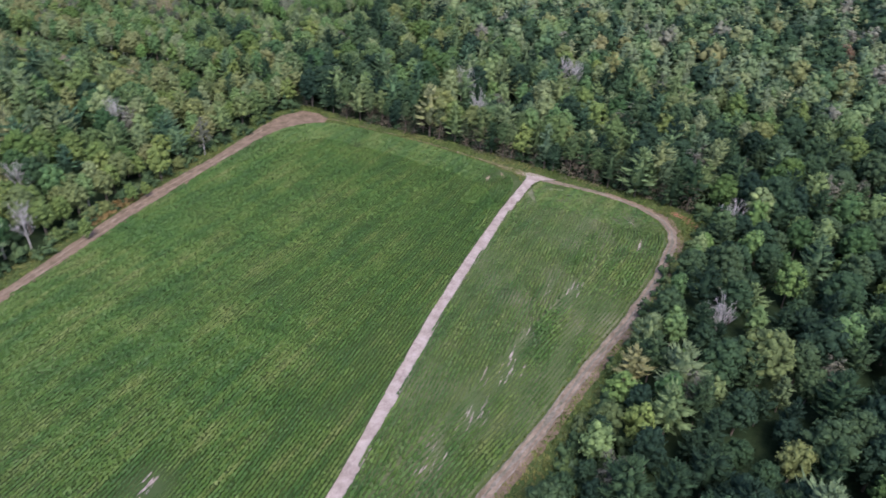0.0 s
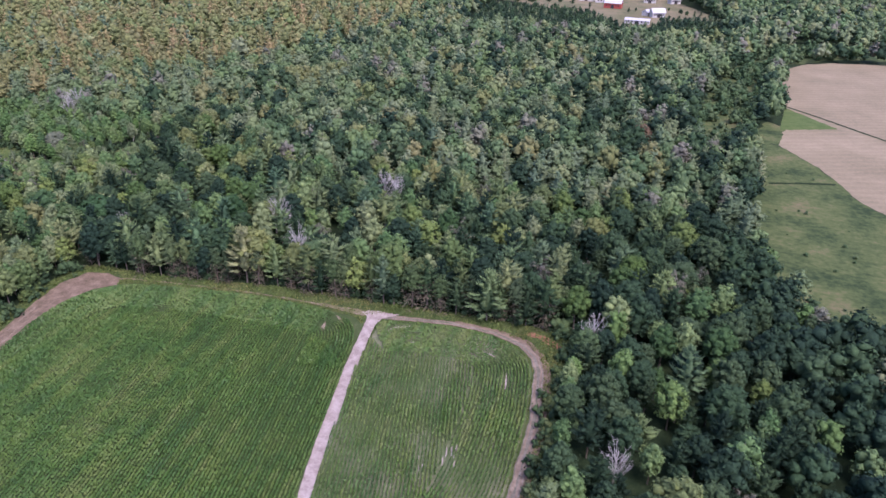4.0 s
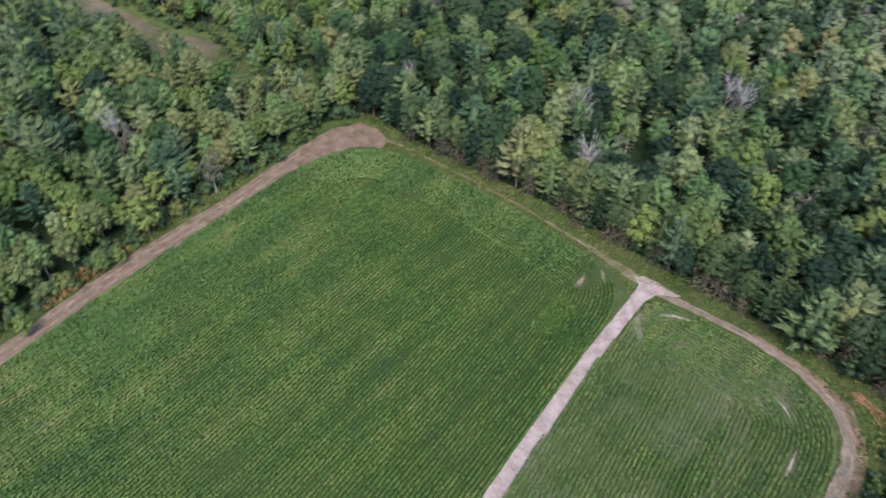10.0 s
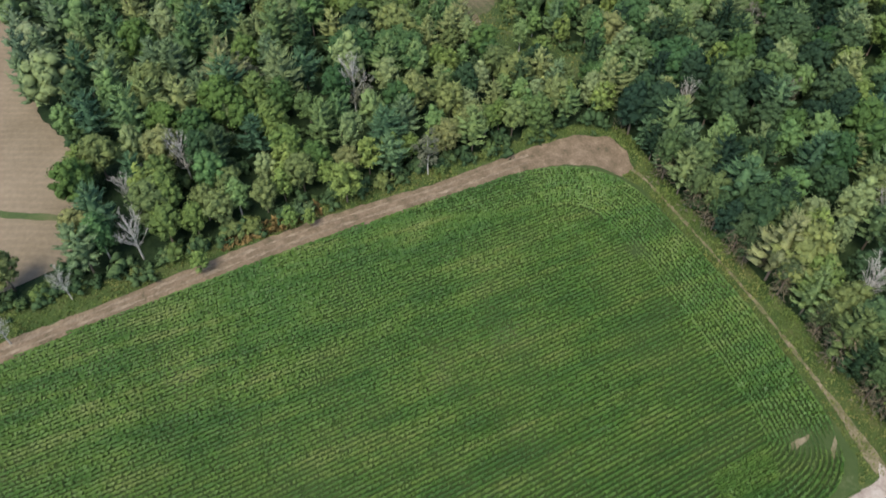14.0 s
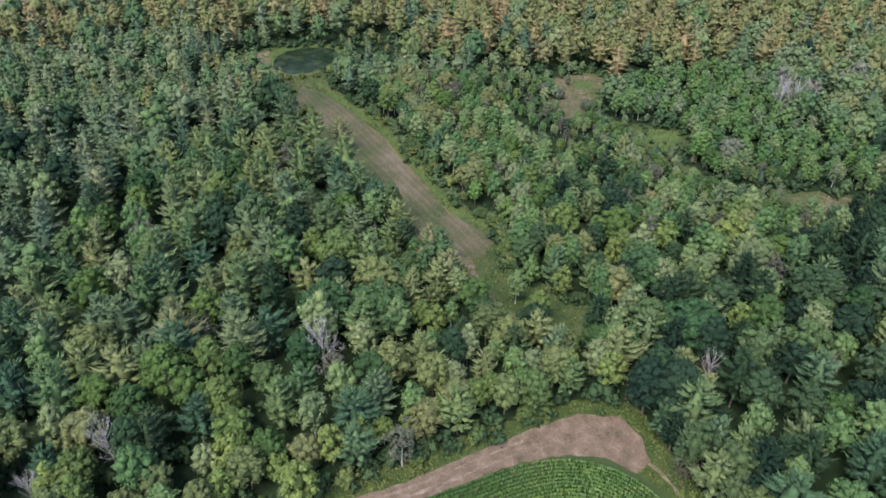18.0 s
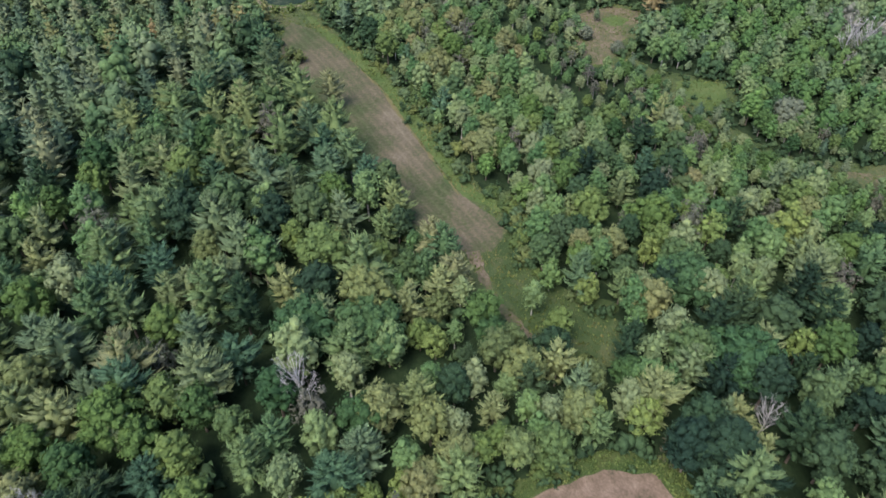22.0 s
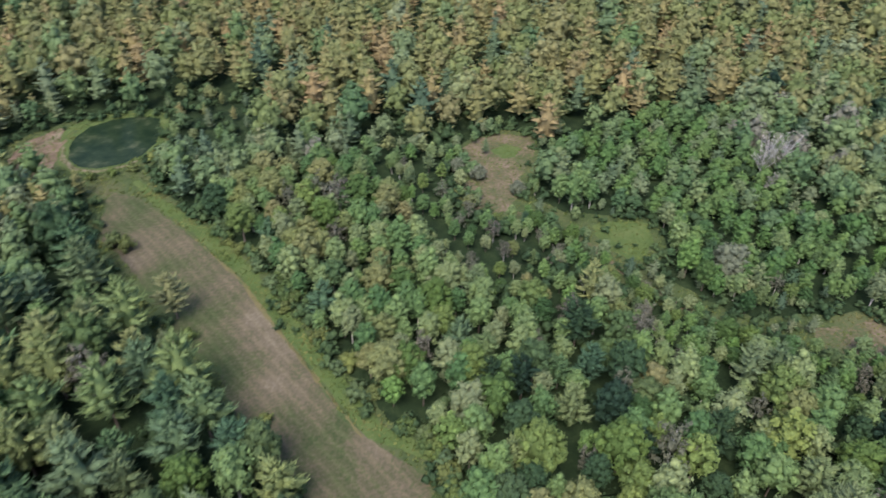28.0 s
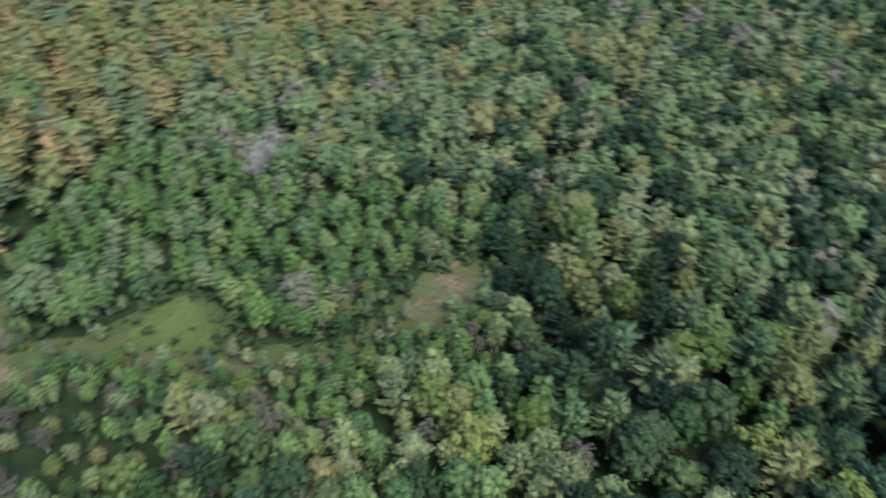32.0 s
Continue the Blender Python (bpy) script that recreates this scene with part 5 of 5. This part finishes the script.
woods("pine_woods", "dense green pines mixed through the woods, haze put into their colour", ("pine",), W_HAZY_PINE, MAKERS, 32)
woods("rusty_pine_woods", "distant pines with low sun put into their rust and orange colour", ("rust",), W_SUNLIT_RUST, MAKERS, 33)
woods("golden_woods", "distant broadleaf trees tinged gold and olive", ("gold",), W_GOLD, MAKERS, 37)
woods("grey_woods", "sparse grey-leaved trees scattered through the woods, paled as by haze", ("grey",), W_HAZY_GREY, MAKERS, 38)
woods("young_woods", "bright green young aspens round the glade", ("fresh",), W_FRESH, MAKERS, 39)
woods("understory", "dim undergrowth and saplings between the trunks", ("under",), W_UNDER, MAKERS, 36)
woods("brush", "grey-green brush along the creek hollow and meadow", ("bush",), W_BRUSH, MAKERS, 34)


# ---- wheel ruts, verge weeds ----
def between(a, b, share):
    return [(p[0] + (q[0] - p[0]) * share, p[1] + (q[1] - p[1]) * share) for p, q in zip(a, b)]


for share in (0.30, 0.66):
    sheet("wheel_rut", band(between(LANE_OUT[:8], LANE_IN[:8], share), 0.5), 0.11, M_RUTS, "pale wheel rut worn into the brown dirt lane", "rut", 0.35, 0.7)


def weeds(name, label, zone, holes, count, tall, material, seed, box):
    """Tufts of grass and weeds over a zone."""
    r = np.random.default_rng(seed)
    x, y = r.uniform(box[0], box[1], count * 8), r.uniform(box[2], box[3], count * 8)
    ok = inside(x, y, zone)
    for hole in holes:
        ok &= ~inside(x, y, hole)
    x, y = x[ok][:count], y[ok][:count]
    n = len(x)
    clump = 0.6 + 0.8 * np.abs(patchy(x, y, 0.12, 4.0))
    root = np.stack([x, y, 0 * x + 0.05], 1)
    way = np.stack([r.normal(0, 0.6, n), r.normal(0, 0.6, n), np.ones(n)], 1)
    size = tall * clump * r.uniform(0.5, 1.4, n)
    me = mesh_of(name, *needles(r, root, way, size, size * 0.45), material)
    me.attributes.new("tone", "FLOAT", "POINT").data.foreach_set("value", np.repeat(np.clip(0.5 + 0.8 * patchy(x, y, 0.1, 7.0) + r.normal(0, 0.15, n), 0, 1), 3).astype(np.float32))
    tagged(new(name, me), label, "weeds", kind="stuff")


M_WEED = foliage("verge_weeds", ((0.075, 0.115, 0.032), (0.092, 0.128, 0.036), (0.135, 0.138, 0.050)), True)
LANE = LANE_OUT + LANE_IN[::-1]
CORNS = [WEST_CORN, EAST_CORN, LANE, band(MID_LANE, 3.6), band(EAST_LANE, 2.6)]
weeds("verge_weeds", "green and straw-coloured weeds along the lanes", FARM, CORNS, 30000, 0.55, M_WEED, 41, (-95, 52, -150, 10))
weeds("clearing_weeds", "green weeds along the mown clearing", STRIP, [MOWN, POND], 10000, 0.6, M_WEED, 42, (-310, -104, -58, 14))
weeds("glade_weeds", "green weeds in the glade", GLADE, [], 9000, 0.5, M_WEED, 43, (-242, -122, 44, 108))
weeds("rusty_weeds", "rust-orange weeds beside the dirt lane", [(-86.5, -64), (-82.5, -64), (-79.5, -84), (-83.5, -84)], [], 700, 1.3, M_RUSTBUSH, 44, (-88, -78, -86, -60))


# ---- far hamlet ----
def paint(name, a, b, rough=0.6):
    m = Nodes(name, rough, 0.3)
    m.colour(m.ramp(m.noise(m.place(), 0.8, 4.0), [(0.3, a), (0.7, b)]))
    return m.mat


P_RED, P_WHITE, P_ROOF, P_GLASS = paint("red_boards", (0.26, 0.05, 0.04), (0.34, 0.07, 0.055)), paint("white_boards", (0.36, 0.36, 0.35), (0.48, 0.475, 0.46)), paint("pale_roof", (0.32, 0.33, 0.34), (0.46, 0.47, 0.48), 0.5), paint("dark_opening", (0.03, 0.03, 0.035), (0.05, 0.05, 0.055), 0.2)


def box_mesh(name, low, high, material):
    bm = bmesh.new()
    bmesh.ops.create_cube(bm, size=1.0)
    for v in bm.verts:
        v.co = Vector([l + (h - l) * (c + 0.5) for l, h, c in zip(low, high, v.co)])
    me = bpy.data.meshes.new(name)
    bm.to_mesh(me), bm.free()
    me.materials.append(material)
    return me


def farm_building(name, x, y, turn, long, wide, eaves, ridge, wall, roof, label):
    """A gabled farm building with a door and windows."""
    root = tagged(new(name), label, "building")
    root.matrix_basis = pose(x, y, 0, 0, 0, turn)
    l, w = long / 2, wide / 2
    verts = [(-l, -w, 0), (l, -w, 0), (l, w, 0), (-l, w, 0), (-l, -w, eaves), (l, -w, eaves), (l, w, eaves), (-l, w, eaves), (-l, 0, ridge), (l, 0, ridge)]
    me = bpy.data.meshes.new("wall")
    me.from_pydata(verts, [], [(0, 1, 5, 4), (2, 3, 7, 6), (1, 2, 6, 9, 5), (3, 0, 4, 8, 7)])
    me.materials.append(wall)
    part("wall", me, root)
    for side in (-1, 1):
        bm = bmesh.new()
        pts = [(-l - 0.5, side * (w + 0.6), eaves - 0.25), (l + 0.5, side * (w + 0.6), eaves - 0.25), (l + 0.5, 0, ridge + 0.12), (-l - 0.5, 0, ridge + 0.12)]
        under = [bm.verts.new(q) for q in pts]
        over = [bm.verts.new((q[0], q[1], q[2] + 0.25)) for q in pts]
        bm.faces.new(over), bm.faces.new(under[::-1])
        for k in range(4):
            bm.faces.new((under[k], under[(k + 1) % 4], over[(k + 1) % 4], over[k]))
        bmesh.ops.recalc_face_normals(bm, faces=list(bm.faces))
        me = bpy.data.meshes.new("roof")
        bm.to_mesh(me), bm.free()
        me.materials.append(roof)
        part("roof", me, root)
    part("door", box_mesh("door", (-1.5, -w - 0.08, 0), (1.5, -w + 0.02, min(3.0, eaves - 0.3)), P_GLASS), root)
    for k in (-0.7, -0.4, 0.4, 0.7):
        part("window", box_mesh("window", (k * l - 0.5, -w - 0.06, eaves * 0.45), (k * l + 0.5, -w + 0.02, eaves * 0.45 + 1.1), P_GLASS), root)
    return root


for row in (("barn", 38, 545, -10, 15, 8, 4.5, 7.5, P_RED, P_ROOF, "red barn with a pale metal roof, far off"), ("shed", 29, 577, 5, 18, 8, 3.2, 5, P_WHITE, P_ROOF, "long white shed beside the barn"), ("shed", 12, 583, -8, 14, 8, 3.2, 5, P_WHITE, P_ROOF, "white shed beyond the red barn"),
            ("farmhouse", 76, 507, 20, 11, 7, 4, 7, P_WHITE, P_ROOF, "white farmhouse on dry grass"), ("farmhouse", 67, 513, 60, 6, 5, 3, 4.6, P_WHITE, P_ROOF, "small white outbuilding on dry grass"), ("shed", 60, 470, -6, 19, 7, 2.8, 3.8, P_WHITE, P_ROOF, "low white shed at the woods' edge"),
            ("farmhouse", 70, 590, 0, 11, 8, 4, 7, P_WHITE, P_ROOF, "white house at the far end of the fields"), ("farmhouse", 92, 592, 30, 10, 7, 4, 7, P_WHITE, P_ROOF, "white house at the far end of the fields")):
    farm_building(*row)
for x, y, h in ((52, 515, 7), (58, 530, 5), (95, 520, 8), (100, 516, 7), (106, 512, 8), (112, 520, 6), (-20, 545, 11), (-10, 548, 9), (2, 540, 12), (-35, 556, 12), (18, 532, 8), (86, 540, 5)):
    plant("dark", x, y, h * 0.75, rng, "small dark green yard tree near the far farm")
